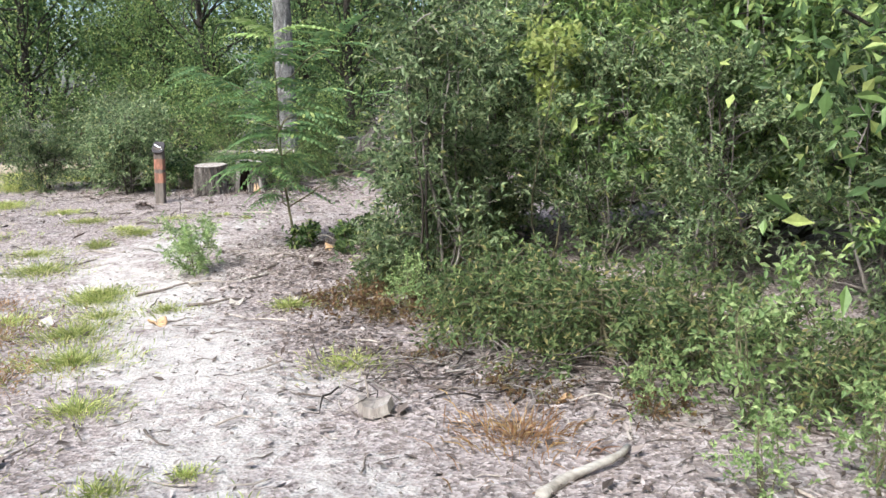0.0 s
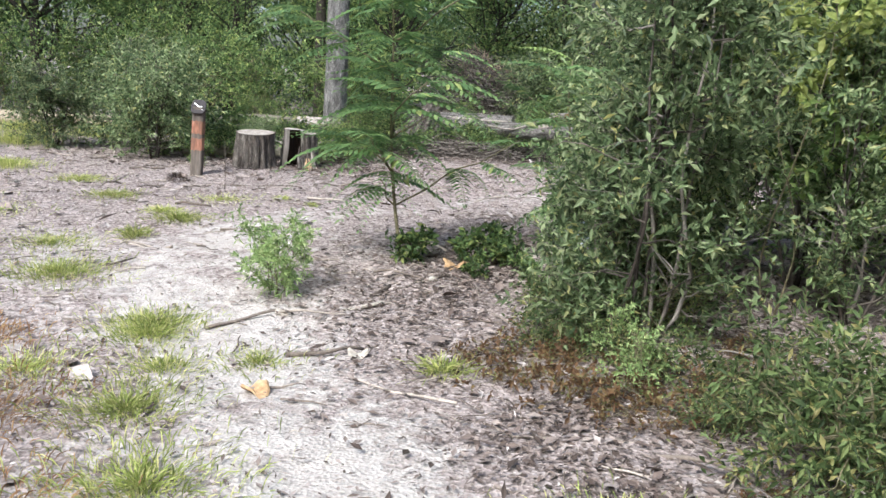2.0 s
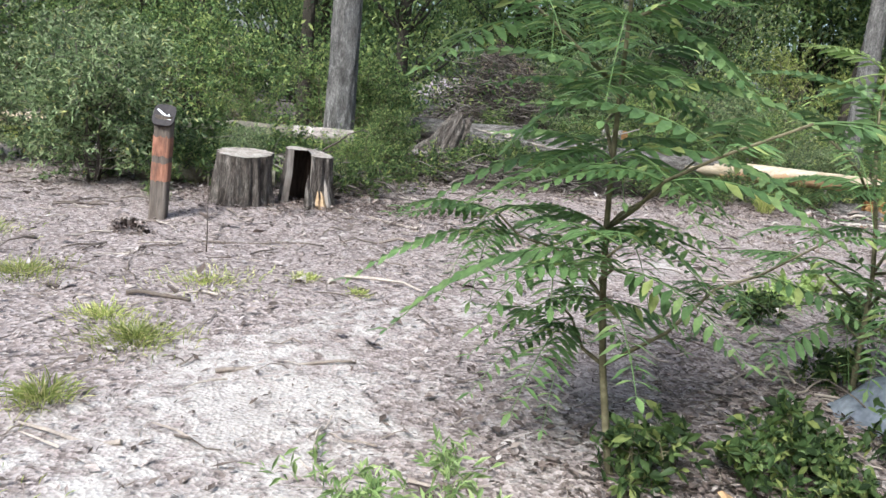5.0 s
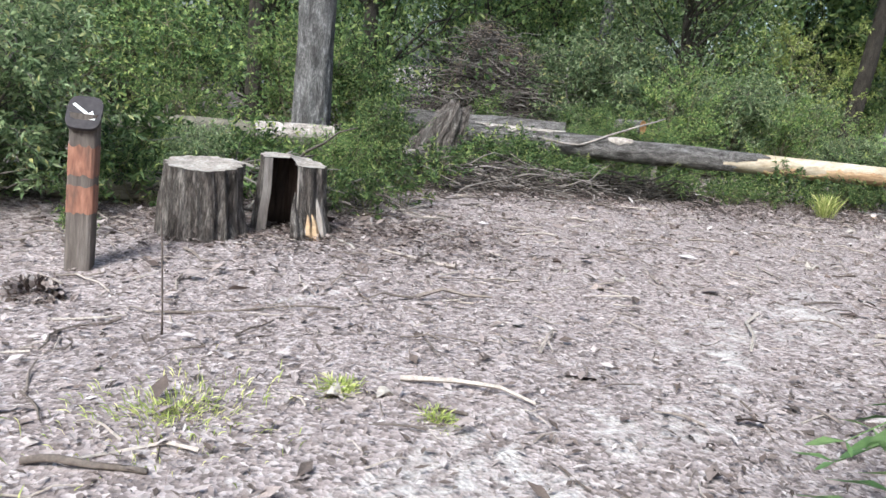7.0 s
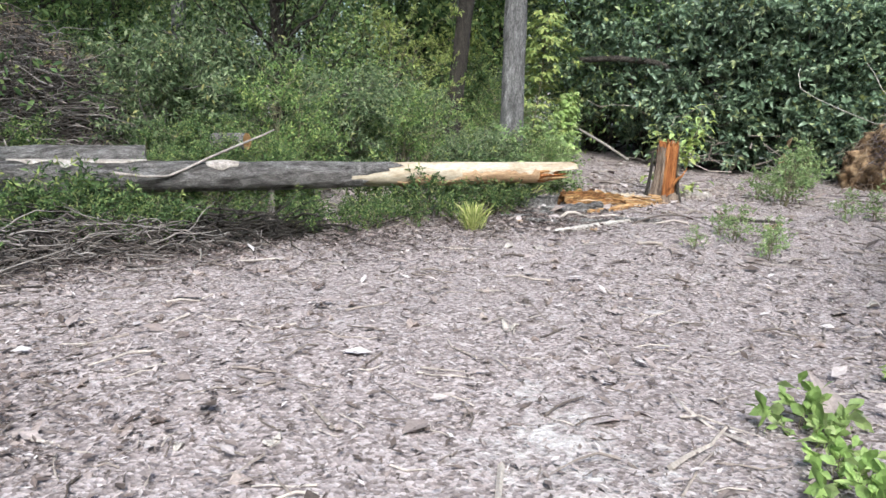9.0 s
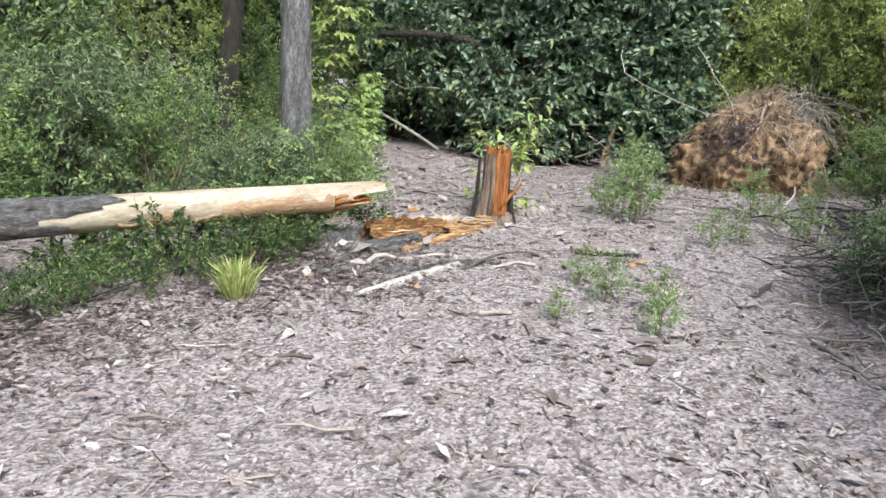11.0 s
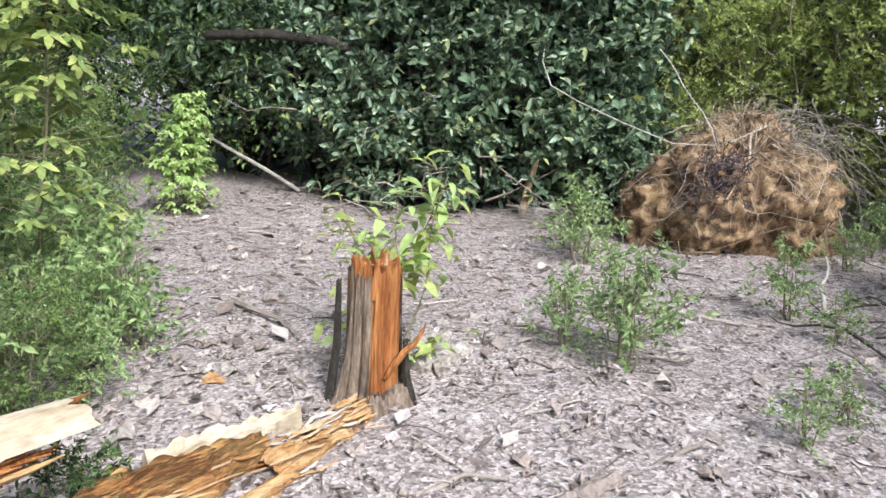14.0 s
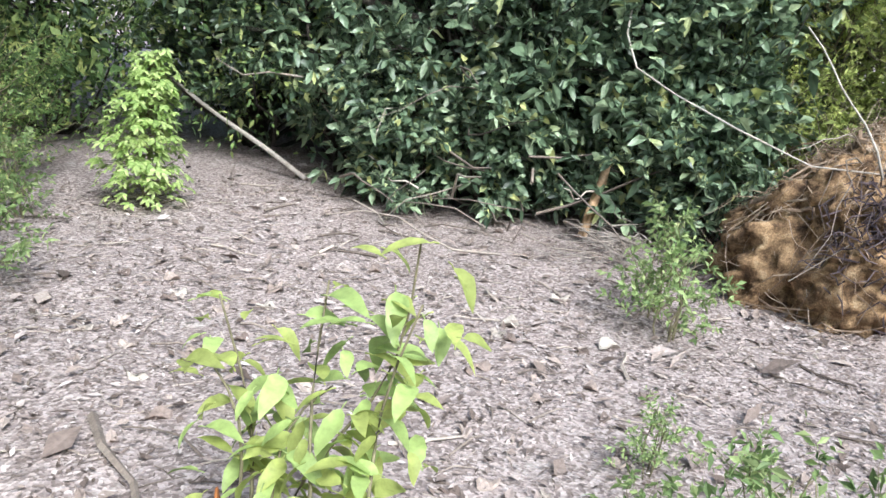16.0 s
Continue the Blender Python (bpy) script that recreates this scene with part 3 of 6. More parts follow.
def grass(name, m, blades_n, reach, length, seed, mat, label, stiff=1.0, kind="stuff"):
    rng = np.random.default_rng(seed)
    a, r = rng.uniform(0, 2 * np.pi, blades_n), reach * 0.62 * np.abs(rng.normal(0, 1, blades_n))
    base = np.stack([np.cos(a) * r, np.sin(a) * r, np.full(blades_n, -0.01)], -1)
    way = unit(np.stack([np.cos(a) * 0.5, np.sin(a) * 0.5, np.full(blades_n, stiff)], -1) + rng.normal(0, 0.3, (blades_n, 3)))
    geo = Geo()
    ln = length * rng.uniform(0.5, 1.2, blades_n)
    blades(geo, base, way, ln, 0.004 + ln * 0.012, rng, True, 0.35)
    return single(name, geo, mat, label, "grass", m, kind=kind)


def big_tree(m, radius, height, lean, seed, label, bark=M_BARK_GREY, crown_from=4.5, crown=None, name="pine_tree"):
    """A tall trunk with ridged bark and high limbs; the crown is shared."""
    rng = np.random.default_rng(seed)
    root = thing(name, label, "tree", m)
    geo = Geo()
    nz, na = 70, 36
    zz = height * np.linspace(0, 1, nz) ** 1.5
    for_v = []
    for z in zz:
        flare = 1 + 0.35 * math.exp(-z / 0.25)
        r = radius * flare * (1 - 0.6 * z / height)
        for k in range(na):
            a = 2 * math.pi * k / na
            n = noise.noise((math.cos(a) * 3.5 + seed, math.sin(a) * 3.5, z * 2.2)) + 0.6 * noise.noise((math.cos(a) * 9, math.sin(a) * 9 + seed, z * 5))
            rr = r * (1 + 0.09 * n)
            for_v.append((math.cos(a) * rr + lean[0] * z, math.sin(a) * rr + lean[1] * z, z - 0.08))
    i, j = np.meshgrid(np.arange(nz - 1), np.arange(na), indexing="ij")
    k = (j + 1) % na
    p, q, r_, s = i * na + j, i * na + k, (i + 1) * na + k, (i + 1) * na + j
    geo.add(for_v, np.concatenate([np.stack([p, q, r_], -1).reshape(-1, 3), np.stack([p, r_, s], -1).reshape(-1, 3)]))
    part("trunk", geo, bark, root)
    limbs = Geo()
    for k in range(14):
        z = crown_from + (height - crown_from) * rng.random()
        a = rng.uniform(0, 2 * np.pi)
        p = np.array([lean[0] * z, lean[1] * z, z])
        tube(limbs, bend(rng, p, p + np.array([math.cos(a), math.sin(a), 0.35]) * rng.uniform(1.2, 2.6), 5, 0.06), np.linspace(0.05, 0.012, 5), 5)
    tagged(part("limbs", limbs, bark, root, smooth=True), kind="stuff")
    if crown is not None:
        c = new("crown", crown)
        c.parent = root
        c.matrix_basis = pose(lean[0] * height * 0.75, lean[1] * height * 0.75, crown_from, 0, 0, seed * 40 % 360)
    return root


def cloud_crown(seed, height, spread, count, leaf, mat):
    """A loose crown of leaves in uneven clumps with gaps."""
    rng = np.random.default_rng(seed)
    clumps = 46
    c = rng.normal(0, 1, (clumps, 3))
    c = unit(c) * rng.random((clumps, 1)) ** 0.4 * [spread, spread, height / 2] + [0, 0, height / 2]
    w = rng.integers(0, clumps, count)
    base = c[w] + rng.normal(0, 0.42, (count, 3)) * [1, 1, 0.6]
    geo = Geo()
    size = leaf * rng.uniform(0.6, 1.3, count)
    blades(geo, base, rng.normal(0, 1, (count, 3)), size, size * 0.42, rng)
    return geo.mesh("crown", mat)


def far_tree(seed, height, spread, clumps, count, leaf, mat, label, m, stems=M_BARK_DARK, wide=0.42):
    """A tree of the wood's edge, leafy from near the ground, on a thin dark trunk."""
    rng = np.random.default_rng(seed)
    root = thing("woodland_tree", label, "tree", m, "trees of the wood's edge")
    wood, geo = Geo(), Geo()
    line = bend(rng, (0, 0, -0.1), (rng.normal(0, 0.3), rng.normal(0, 0.3), height), 9, 0.02)
    tube(wood, line, np.linspace(0.11, 0.03, 9), 8)
    cs = []
    for k in range(clumps):
        z = height * (0.06 + 0.92 * rng.random())
        a, r = rng.uniform(0, 2 * np.pi), spread * (1.05 - 0.5 * z / height) * rng.random() ** 0.5
        q = np.array([math.cos(a) * r, math.sin(a) * r, z])
        cs.append(q)
        p = line[int(max(0, z / height - 0.12) * 8)]
        tube(wood, bend(rng, p, q, 5, 0.06), np.linspace(0.03, 0.008, 5), 4, cap=False)
    cs = np.array(cs)
    w = rng.integers(0, clumps, count)
    base = cs[w] + rng.normal(0, 1, (count, 3)) * [0.38, 0.38, 0.24]
    base[:, 2] = np.maximum(base[:, 2], 0.05)
    size = leaf * rng.uniform(0.6, 1.3, count)
    blades(geo, base, rng.normal(0, 1, (count, 3)) + [0, 0, 0.1], size, size * wide, rng)
    part("trunk", wood, stems, root, smooth=True)
    part("crown", geo, mat, root)
    return root


# ---- the wood round the clearing ----
# crown above the view, added on the tall trunks to shade the wood
CROWN = cloud_crown(5, 6.0, 2.6, 9000, 0.16, L_PINE)
big_tree(on(0.44, 4.22), 0.19, 14, (0.0, 0.01), 1, "tall grey pine trunk with scaly furrowed bark", crown=CROWN, crown_from=7.0)
big_tree(on(7.67, 6.6), 0.15, 13, (0.0, 0.03), 2, "straight grey pine trunk with scaly bark behind log", crown=CROWN, crown_from=7.0)
big_tree(on(8.75, 10.3), 0.15, 12, (0.13, 0.06), 3, "leaning dark trunk among green undergrowth", M_BARK_DARK, crown=CROWN, crown_from=6.5, name="leaning_tree")
big_tree(on(8.15, 15.6), 0.2, 13, (0.02, 0.0), 4, "dark distant trunk in the shaded wood", M_BARK_DARK, crown=CROWN, crown_from=6.5, name="distant_tree")
big_tree(on(10.6, 13.6), 0.16, 12, (0.01, 0.0), 5, "grey trunk standing deep in the wood", M_BARK_GREY, crown=CROWN, crown_from=6.5, name="distant_tree")
big_tree(on(-1.2, 8.5), 0.12, 12, (0.0, 0.0), 6, "thin dark trunk in the shaded wood", M_BARK_DARK, crown=CROWN, crown_from=6.5, name="distant_tree")
big_tree(on(4.6, 12.0), 0.13, 12, (0.03, 0.0), 7, "thin grey trunk deep in the wood", M_BARK_GREY, crown=CROWN, crown_from=6.5, name="distant_tree")

EDGE = [
    far_tree(31, 6.5, 1.9, 60, 15000, 0.085, L_PINE, "dense dark green tree at the wood's edge", on(-3.2, 8.6)),
    far_tree(32, 7.5, 2.2, 70, 17000, 0.10, L_OAK, "leafy green tree at the wood's edge", on(2.4, 11.4)),
    far_tree(33, 5.0, 1.8, 50, 13000, 0.075, L_MYRTLE, "grey-green leafy small tree at the wood's edge", on(5.4, 9.4)),
    far_tree(34, 5.6, 2.0, 55, 5200, 0.11, L_YELLOW, "yellow-green leafy tree at the wood's edge", on(17.6, 6.0), wide=0.5),
]
rng = np.random.default_rng(77)
SPOTS = [(-6.5, 6.5, 0), (-8.5, 3.0, 2), (-9.5, -1.5, 0), (-5.5, 10.5, 1), (-1.6, 11.5, 0), (0.6, 8.4, 0), (3.9, 14.2, 0), (6.8, 12.8, 1), (9.6, 15.8, 0),
         (12.0, 14.2, 1), (13.8, 12.6, 0), (15.6, 12.2, 3), (16.6, 10.4, 3), (17.4, 8.2, 3), (17.2, 3.6, 3), (15.6, 1.4, 1), (13.6, -0.8, 2),
         (11.2, -1.8, 0), (9.6, -3.4, 1), (9.2, -5.6, 0), (9.6, -8.4, 1), (12.5, -5.0, 0), (13.0, -10.5, 1), (8.4, -14.0, 0), (2.5, -15.5, 1), (-4.0, -13.5, 0),
         (-8.5, -8.0, 1), (-12.5, 4.0, 1), (-10.5, 8.5, 0), (-7.5, 13.5, 1), (-2.8, 15.5, 0), (1.4, 16.6, 1), (6.2, 17.5, 0), (12.6, 18.5, 1), (17.5, 15.5, 0),
         (19.5, 11.0, 3), (20.0, 6.5, 3), (19.0, 1.5, 3), (17.0, -3.5, 0), (7.6, 1.0 - 3.6, 2), (-13.5, -3.0, 0)]
for x, y, k in SPOTS:
    copy_thing(EDGE[k], on(x, y, 0, rng.uniform(0, 360), rng.uniform(0.85, 1.3)))
FAR = far_tree(41, 11.0, 3.4, 90, 17000, 0.2, L_PINE, "tall leafy tree deep in the wood", on(-2.0, 21.0))
for k in range(34):
    a, d = 2 * math.pi * k / 34 + rng.uniform(-0.06, 0.06), rng.uniform(17, 27)
    copy_thing(FAR, on(3 + math.sin(a) * d, math.cos(a) * d - 0.5, 0, rng.uniform(0, 360), rng.uniform(0.85, 1.3)))


# ---- shrubs ----
def myrtle(x, y, height, spread, seed, label="dense grey-green shrub with small narrow leaves", dens=1.0, mat=L_MYRTLE, leaf=0.06, **kw):
    return woody("shrub", height, spread, int(60 * dens), int(900 * dens), 11, leaf, 0.34, mat, seed, label, "shrub", on(x, y), M_BRUSH, 0.014, stems=6, twig=0.26, group="shrubs round the clearing", **kw)


# thicket beside the start of the path: airy shrubs in front, taller dark ones behind, open litter between
BUSH = myrtle(4.78, -4.62, 2.25, 0.62, 101, "airy tall shrub with narrow grey-green leaves", 1.15, leaf=0.06, limb_up=0.45)
BUSH2 = myrtle(6.0, -3.0, 3.0, 1.1, 102, "tall dense shrub with dark grey-green leaves", 1.35, leaf=0.078, mat=L_OAK)
BUSH3 = myrtle(5.25, -2.35, 2.5, 0.85, 105, dens=1.2, leaf=0.066)
for x, y, s, k in [(4.82, -3.6, 1.0, 0), (5.0, -2.9, 1.05, 0), (4.62, -4.1, 0.7, 0), (7.0, -4.0, 1.05, 1), (7.2, -2.6, 1.2, 1), (6.9, -1.6, 1.0, 1), (8.4, -4.4, 1.1, 1), (5.9, -1.5, 0.75, 2), (8.4, -6.0, 0.9, 1), (8.0, -1.2, 1.1, 1), (6.1, -3.9, 0.8, 2), (6.9, -4.7, 0.75, 2), (7.8, -5.2, 0.8, 2)]:
    copy_thing((BUSH, BUSH2, BUSH3)[k], on(x, y, 0, x * 97 % 360, s))
LOW = woody("low_shrub", 0.5, 0.6, 50, 330, 8, 0.055, 0.32, L_OLIVE, 110, "low sprawling shrub over dry brown leaves", "shrub", on(5.55, -5.9), stem_r=0.012, stems=7, twig=0.18, limb_up=0.5, group="low shrubs")
for x, y, s in [(6.1, -6.35, 0.95), (6.5, -5.9, 0.8), (5.3, -5.5, 0.7), (7.3, -6.9, 0.7), (5.4, -6.1, 0.75), (5.75, -6.35, 0.8), (6.5, -6.5, 0.9), (6.9, -7.0, 0.8), (5.95, -5.9, 0.9), (4.85, -4.3, 0.75), (4.95, -3.6, 0.8), (4.75, -3.0, 0.6)]:
    copy_thing(LOW, on(x, y, 0, x * 131 % 360, s))
RUST = woody("rust_brown_plant", 0.08, 0.5, 26, 110, 6, 0.045, 0.4, L_RUST, 111, "withered rust-brown low plant", "plant", on(4.5, -5.2), stem_r=0.006, stems=4, twig=0.1, limb_up=0.0, group="withered low plants")

for x, y, s in [(4.15, -5.1, 0.8), (4.85, -5.25, 0.9), (4.3, -4.75, 0.7), (5.2, -5.3, 0.9), (4.75, -5.6, 0.6), (3.95, -4.9, 0.5), (5.1, -6.3, 0.5), (5.6, -6.8, 0.6), (6.2, -7.0, 0.6), (5.9, -5.3, 0.7), (5.4, -4.6, 0.6)]:
    copy_thing(RUST, on(x, y, 0, x * 173 % 360, s))
for x, y, s in [(4.42, -4.72, 0.5), (4.8, -4.95, 0.5), (4.5, -4.35, 0.7), (4.35, -4.1, 0.5), (5.1, -5.6, 0.4)]:
    copy_thing(LOW, on(x, y, 0, x * 237 % 360, s))
woody("climbing_vine", 1.95, 0.45, 14, 90, 6, 0.075, 0.5, L_YELLOW, 112, "yellow-green vine sprays hanging over dark shrub", "vine", on(5.6, -3.9), stem_r=0.008, stems=2, twig=0.25, low=0.72, rich=True)

# shrub behind the marker post and the growth behind the stumps
B3 = myrtle(-1.25, 1.35, 1.45, 0.8, 103, "rounded shrub with small grey-green leaves", 1.5, limb_up=0.3)
copy_thing(B3, on(-2.0, 2.3, 0, 80, 1.1))
copy_thing(B3, on(-2.9, 1.6, 0, 200, 0.8))
THICK = woody("undergrowth_shrub", 1.5, 0.95, 60, 900, 10, 0.05, 0.4, L_OAK, 120, "green undergrowth shrub at the edge of the clearing", "shrub", on(0.1, 5.6), stem_r=0.015, stems=6, twig=0.25, group="undergrowth shrubs")
DARKU = woody("undergrowth_shrub", 1.5, 1.0, 60, 800, 10, 0.06, 0.42, L_PINE, 121, "dark green undergrowth shrub in shade", "shrub", on(-1.0, 4.8), stem_r=0.015, stems=6, twig=0.25, group="undergrowth shrubs")
for x, y, s, k in [(-2.3, 5.2, 1.1, 1), (-3.6, 6.0, 1.2, 0), (0.7, 6.0, 0.8, 1), (3.8, 7.5, 1.2, 2), (4.9, 6.9, 0.9, 0), (4.0, 6.75, 0.55, 1), (3.9, 5.98, 0.46, 1), (4.65, 5.95, 0.42, 1), (3.3, 5.95, 0.36, 1), (4.6, 6.4, 0.5, 0), (3.5, 6.6, 0.5, 1), (2.2, 6.9, 0.5, 1), (5.8, 7.6, 1.0, 2), (6.6, 7.1, 0.75, 0), (7.0, 8.4, 0.9, 2),
                   (8.0, 7.7, 0.65, 0), (7.2, 6.25, 0.55, 2), (7.75, 6.15, 0.42, 0), (6.8, 6.4, 0.5, 2), (9.3, 9.3, 0.8, 0), (10.4, 11.6, 0.9, 0), (9.6, 11.6, 1.1, 1), (4.4, 8.8, 1.3, 2), (6.2, 9.0, 1.2, 0),
                   (-5.0, 5.9, 1.0, 1), (-6.2, 4.6, 1.1, 0), (-4.6, 7.6, 1.3, 1), (-0.6, 3.6, 0.55, 0), (-0.1, 2.2, 0.4, 2), (1.0, 2.6, 0.42, 0), (1.2, 3.7, 0.5, 1)]:
    copy_thing((THICK, DARKU, B3)[k], on(x, y, 0, x * 57 % 360, s))

# leafy wall of the fallen evergreen beyond the broken stump
EVER = woody("evergreen_bush", 3.2, 1.5, 110, 1500, 9, 0.15, 0.40, L_DARK, 130, "dense evergreen thicket with glossy dark leaves", "shrub", on(14.5, 9.5), M_BARK_DARK, 0.03, stems=7, twig=0.35, group="evergreen thicket", droop=0.2, rich=True, whorl=True)
EVER_LOW = woody("evergreen_bush", 1.25, 0.8, 46, 330, 9, 0.135, 0.42, L_DARK, 133, "low drooping evergreen branches with glossy dark leaves", "shrub", on(14.2, 10.2), M_BARK_DARK, 0.018, stems=6, twig=0.3, group="evergreen thicket", droop=0.25, rich=True, limb_up=0.6, whorl=True)
for x, y, s in [(14.0, 11.2, 0.95), (15.3, 7.9, 0.95), (15.9, 10.3, 1.2), (14.8, 12.2, 1.2), (16.4, 8.2, 1.15), (13.8, 12.8, 1.1)]:
    copy_thing(EVER, on(x, y, 0, x * 211 % 360, s))
for x, y, s in [(14.9, 8.7, 1.4), (15.0, 7.3, 1.2), (14.0, 9.0, 0.95), (13.6, 9.6, 0.9), (14.65, 8.9, 0.9), (15.1, 8.0, 0.9), (13.7, 10.0, 1.0), (14.3, 9.1, 1.1), (14.6, 6.9, 0.8)]:
    copy_thing(EVER_LOW, on(x, y, 0, x * 211 % 360, s))
YEL = woody("yellow_green_bush", 2.6, 1.3, 60, 520, 10, 0.07, 0.45, L_YELLOW, 131, "yellow-green bush in soft light", "shrub", on(16.2, 6.2), stem_r=0.02, stems=6, twig=0.3, group="yellow-green bushes")
for x, y, s in [(15.9, 4.2, 1.1), (17.0, 7.2, 1.3), (10.2, 12.6, 0.9), (15.4, 2.6, 1.0), (7.6, 10.2, 0.9), (16.0, 7.0, 1.0), (15.4, 6.6, 0.6), (16.0, 5.4, 1.2), (16.4, 4.6, 1.3), (15.8, 3.6, 1.1), (17.2, 9.4, 1.5), (15.0, 11.4, 1.3)]:
    copy_thing(YEL, on(x, y, 0, x * 33 % 360, s))


def lobed_sapling(name, label, m, height, spread, leaves, size, mat, seed, low):
    """A slim sapling whose leaves are five-lobed stars held out flat on stalks."""
    rg = np.random.default_rng(seed)
    root = thing(name, label, "sapling", m)
    wood, crown = Geo(), Geo()
    line = bend(rg, (0, 0, -0.04), (rg.normal(0, 0.05), rg.normal(0, 0.05), height), 9, 0.03)
    tube(wood, line, np.linspace(0.013, 0.004, 9), 7)
    for k in range(leaves):
        t = low + (1 - low) * rg.random()
        i = min(int(t * 8), 7)
        p = line[i] + (line[i + 1] - line[i]) * (t * 8 - i)
        a = rg.uniform(0, 2 * math.pi)
        reach = spread * (0.25 + 0.8 * rg.random()) * (1.05 - 0.65 * ((t - low) / (1 - low)) ** 2)
        q = p + np.array([math.cos(a), math.sin(a), rg.uniform(0.0, 0.5)]) * reach
        if k % 3 == 0:
            tube(wood, bend(rg, p, q, 4, 0.05), np.linspace(0.004, 0.0015, 4), 4, cap=False)
        fan = a + np.array([-2.1, -1.05, 0, 1.05, 2.1])
        nor = unit(np.array([math.cos(a) * 0.6, math.sin(a) * 0.6, 1.0]) + rg.normal(0, 0.35, 3))
        way = np.stack([np.cos(fan), np.sin(fan), np.zeros(5)], -1)
        way = way - nor * (way @ nor)[:, None]
        s = size * rg.uniform(0.7, 1.2)
        blades(crown, np.repeat(q[None], 5, 0), way, s * np.array([0.6, 0.9, 1.0, 0.9, 0.6]), s * 0.42, rg, True, 0.15, up=nor)
    part("stem", wood, M_STEM, root, smooth=True)
    part("crown", crown, mat, root)
    return root


lobed_sapling("maple_sapling", "yellow-green maple sapling beside pine trunk", on(8.35, 6.95), 2.2, 0.5, 240, 0.09, L_MAPLE, 132, 0.3)
# darker shrubs along the far bank beside the cut log
for x, y, s, k in [(9.05, 1.25, 0.85, 1), (9.7, 0.8, 1.05, 1), (9.7, 2.0, 0.5, 1), (10.4, 0.6, 0.8, 1), (11.4, 2.0, 0.75, 1), (12.8, 2.6, 0.85, 0), (9.0, 0.0, 0.8, 1), (13.4, 3.4, 0.7, 0)]:
    copy_thing((THICK, B3)[k], on(x, y, 0, x * 71 % 360, s))

# small plants on the clearing floor
sumac(on(3.18, -3.25), 2.0, 150, 141, "winged sumac sapling with fern-like green leaves")
sumac(on(4.42, -2.15), 1.5, 50, 142, "slender sumac sapling on a bare thin stem", 0.5)
woody("dog_fennel", 0.40, 0.28, 36, 330, 9, 0.045, 0.22, L_FENNEL, 144, "feathery pale green weed on bare sand", "plant", on(2.58, -4.2), stem_r=0.005, stems=6, twig=0.1)
BROAD = woody("broadleaf_plant", 0.20, 0.17, 20, 90, 5, 0.065, 0.40, L_UNDER, 145, "low plant with broad green leaves", "plant", on(3.28, -3.25), stem_r=0.005, stems=5, twig=0.07, rich=True, group="low broadleaf plants")
for x, y, s in [(3.66, -3.2, 0.9), (3.85, -3.05, 1.0), (3.9, -3.3, 0.8), (4.35, -2.9, 0.9), (4.1, -3.5, 0.6), (4.4, -2.0, 0.9), (4.3, -1.0, 0.9), (4.9, -0.9, 0.9), (3.75, -3.6, 0.55)]:
    copy_thing(BROAD, on(x, y, 0, x * 313 % 360, s))
SEEDLING = woody("bright_plant", 0.09, 0.14, 14, 40, 3, 0.085, 0.5, L_BRIGHT, 146, "bright yellow-green seedling beside bare ground", "plant", on(4.98, 0.1), stem_r=0.005, stems=4, twig=0.08, rich=True, group="bright seedlings")
for x, y, s in [(4.74, -0.2, 0.75), (4.56, -0.46, 0.9), (5.9, 0.3, 0.6)]:
    copy_thing(SEEDLING, on(x, y, 0, x * 313 % 360, s))
SHR = woody("thin_shrub", 0.62, 0.36, 26, 110, 6, 0.055, 0.42, L_FENNEL, 147, "thin grey-green weed with sparse leaves", "plant", on(10.15, 4.55), stem_r=0.007, stems=5, twig=0.14, group="thin weeds on the litter")
for x, y, s in [(10.55, 4.75, 0.85), (10.25, 4.95, 0.6), (7.75, 3.05, 0.5), (7.8, 2.7, 0.45), (7.5, 2.5, 0.42), (7.95, 3.4, 0.4), (10.9, 3.2, 0.7), (12.6, 6.2, 0.95), (12.9, 6.5, 1.1), (11.0, 5.4, 0.5), (8.3, 6.6, 0.8), (8.0, 6.1, 0.6),
                (8.7, 7.2, 1.0), (9.6, 8.9, 0.9), (10.4, 10.6, 1.0), (9.0, 9.0, 1.1), (7.2, 3.0, 0.3), (8.5, 7.1, 1.3), (8.2, 6.9, 1.2), (8.9, 8.2, 1.3), (7.4, 6.3, 1.2), (8.6, 6.7, 1.0), (8.0, 7.3, 1.3), (8.15, 6.4, 1.0), (6.6, -7.2, 0.8), (6.9, -7.8, 0.6), (6.5, -7.9, 0.5), (7.3, -8.0, 0.8), (6.2, -7.1, 0.5), (4.6, -3.6, 0.5), (4.5, -4.1, 0.45), (4.35, -3.85, 0.35), (4.65, -4.9, 0.5), (4.75, -5.3, 0.5), (7.0, -6.5, 0.9), (9.9, 3.5, 0.5), (12.0, 4.2, 0.8), (14.6, 4.3, 0.8), (15.3, 4.2, 0.9), (13.9, 4.3, 0.6), (10.3, 3.45, 0.45), (11.6, 3.8, 0.5)]:
    copy_thing(SHR, on(x, y, 0, x * 191 % 360, s))
UNDER = woody("log_side_plant", 0.36, 0.42, 26, 130, 7, 0.06, 0.30, L_UNDER, 148, "low leafy plant growing beside the fallen log", "plant", on(5.6, 5.0), stem_r=0.005, stems=6, twig=0.12, group="plants beside the log")
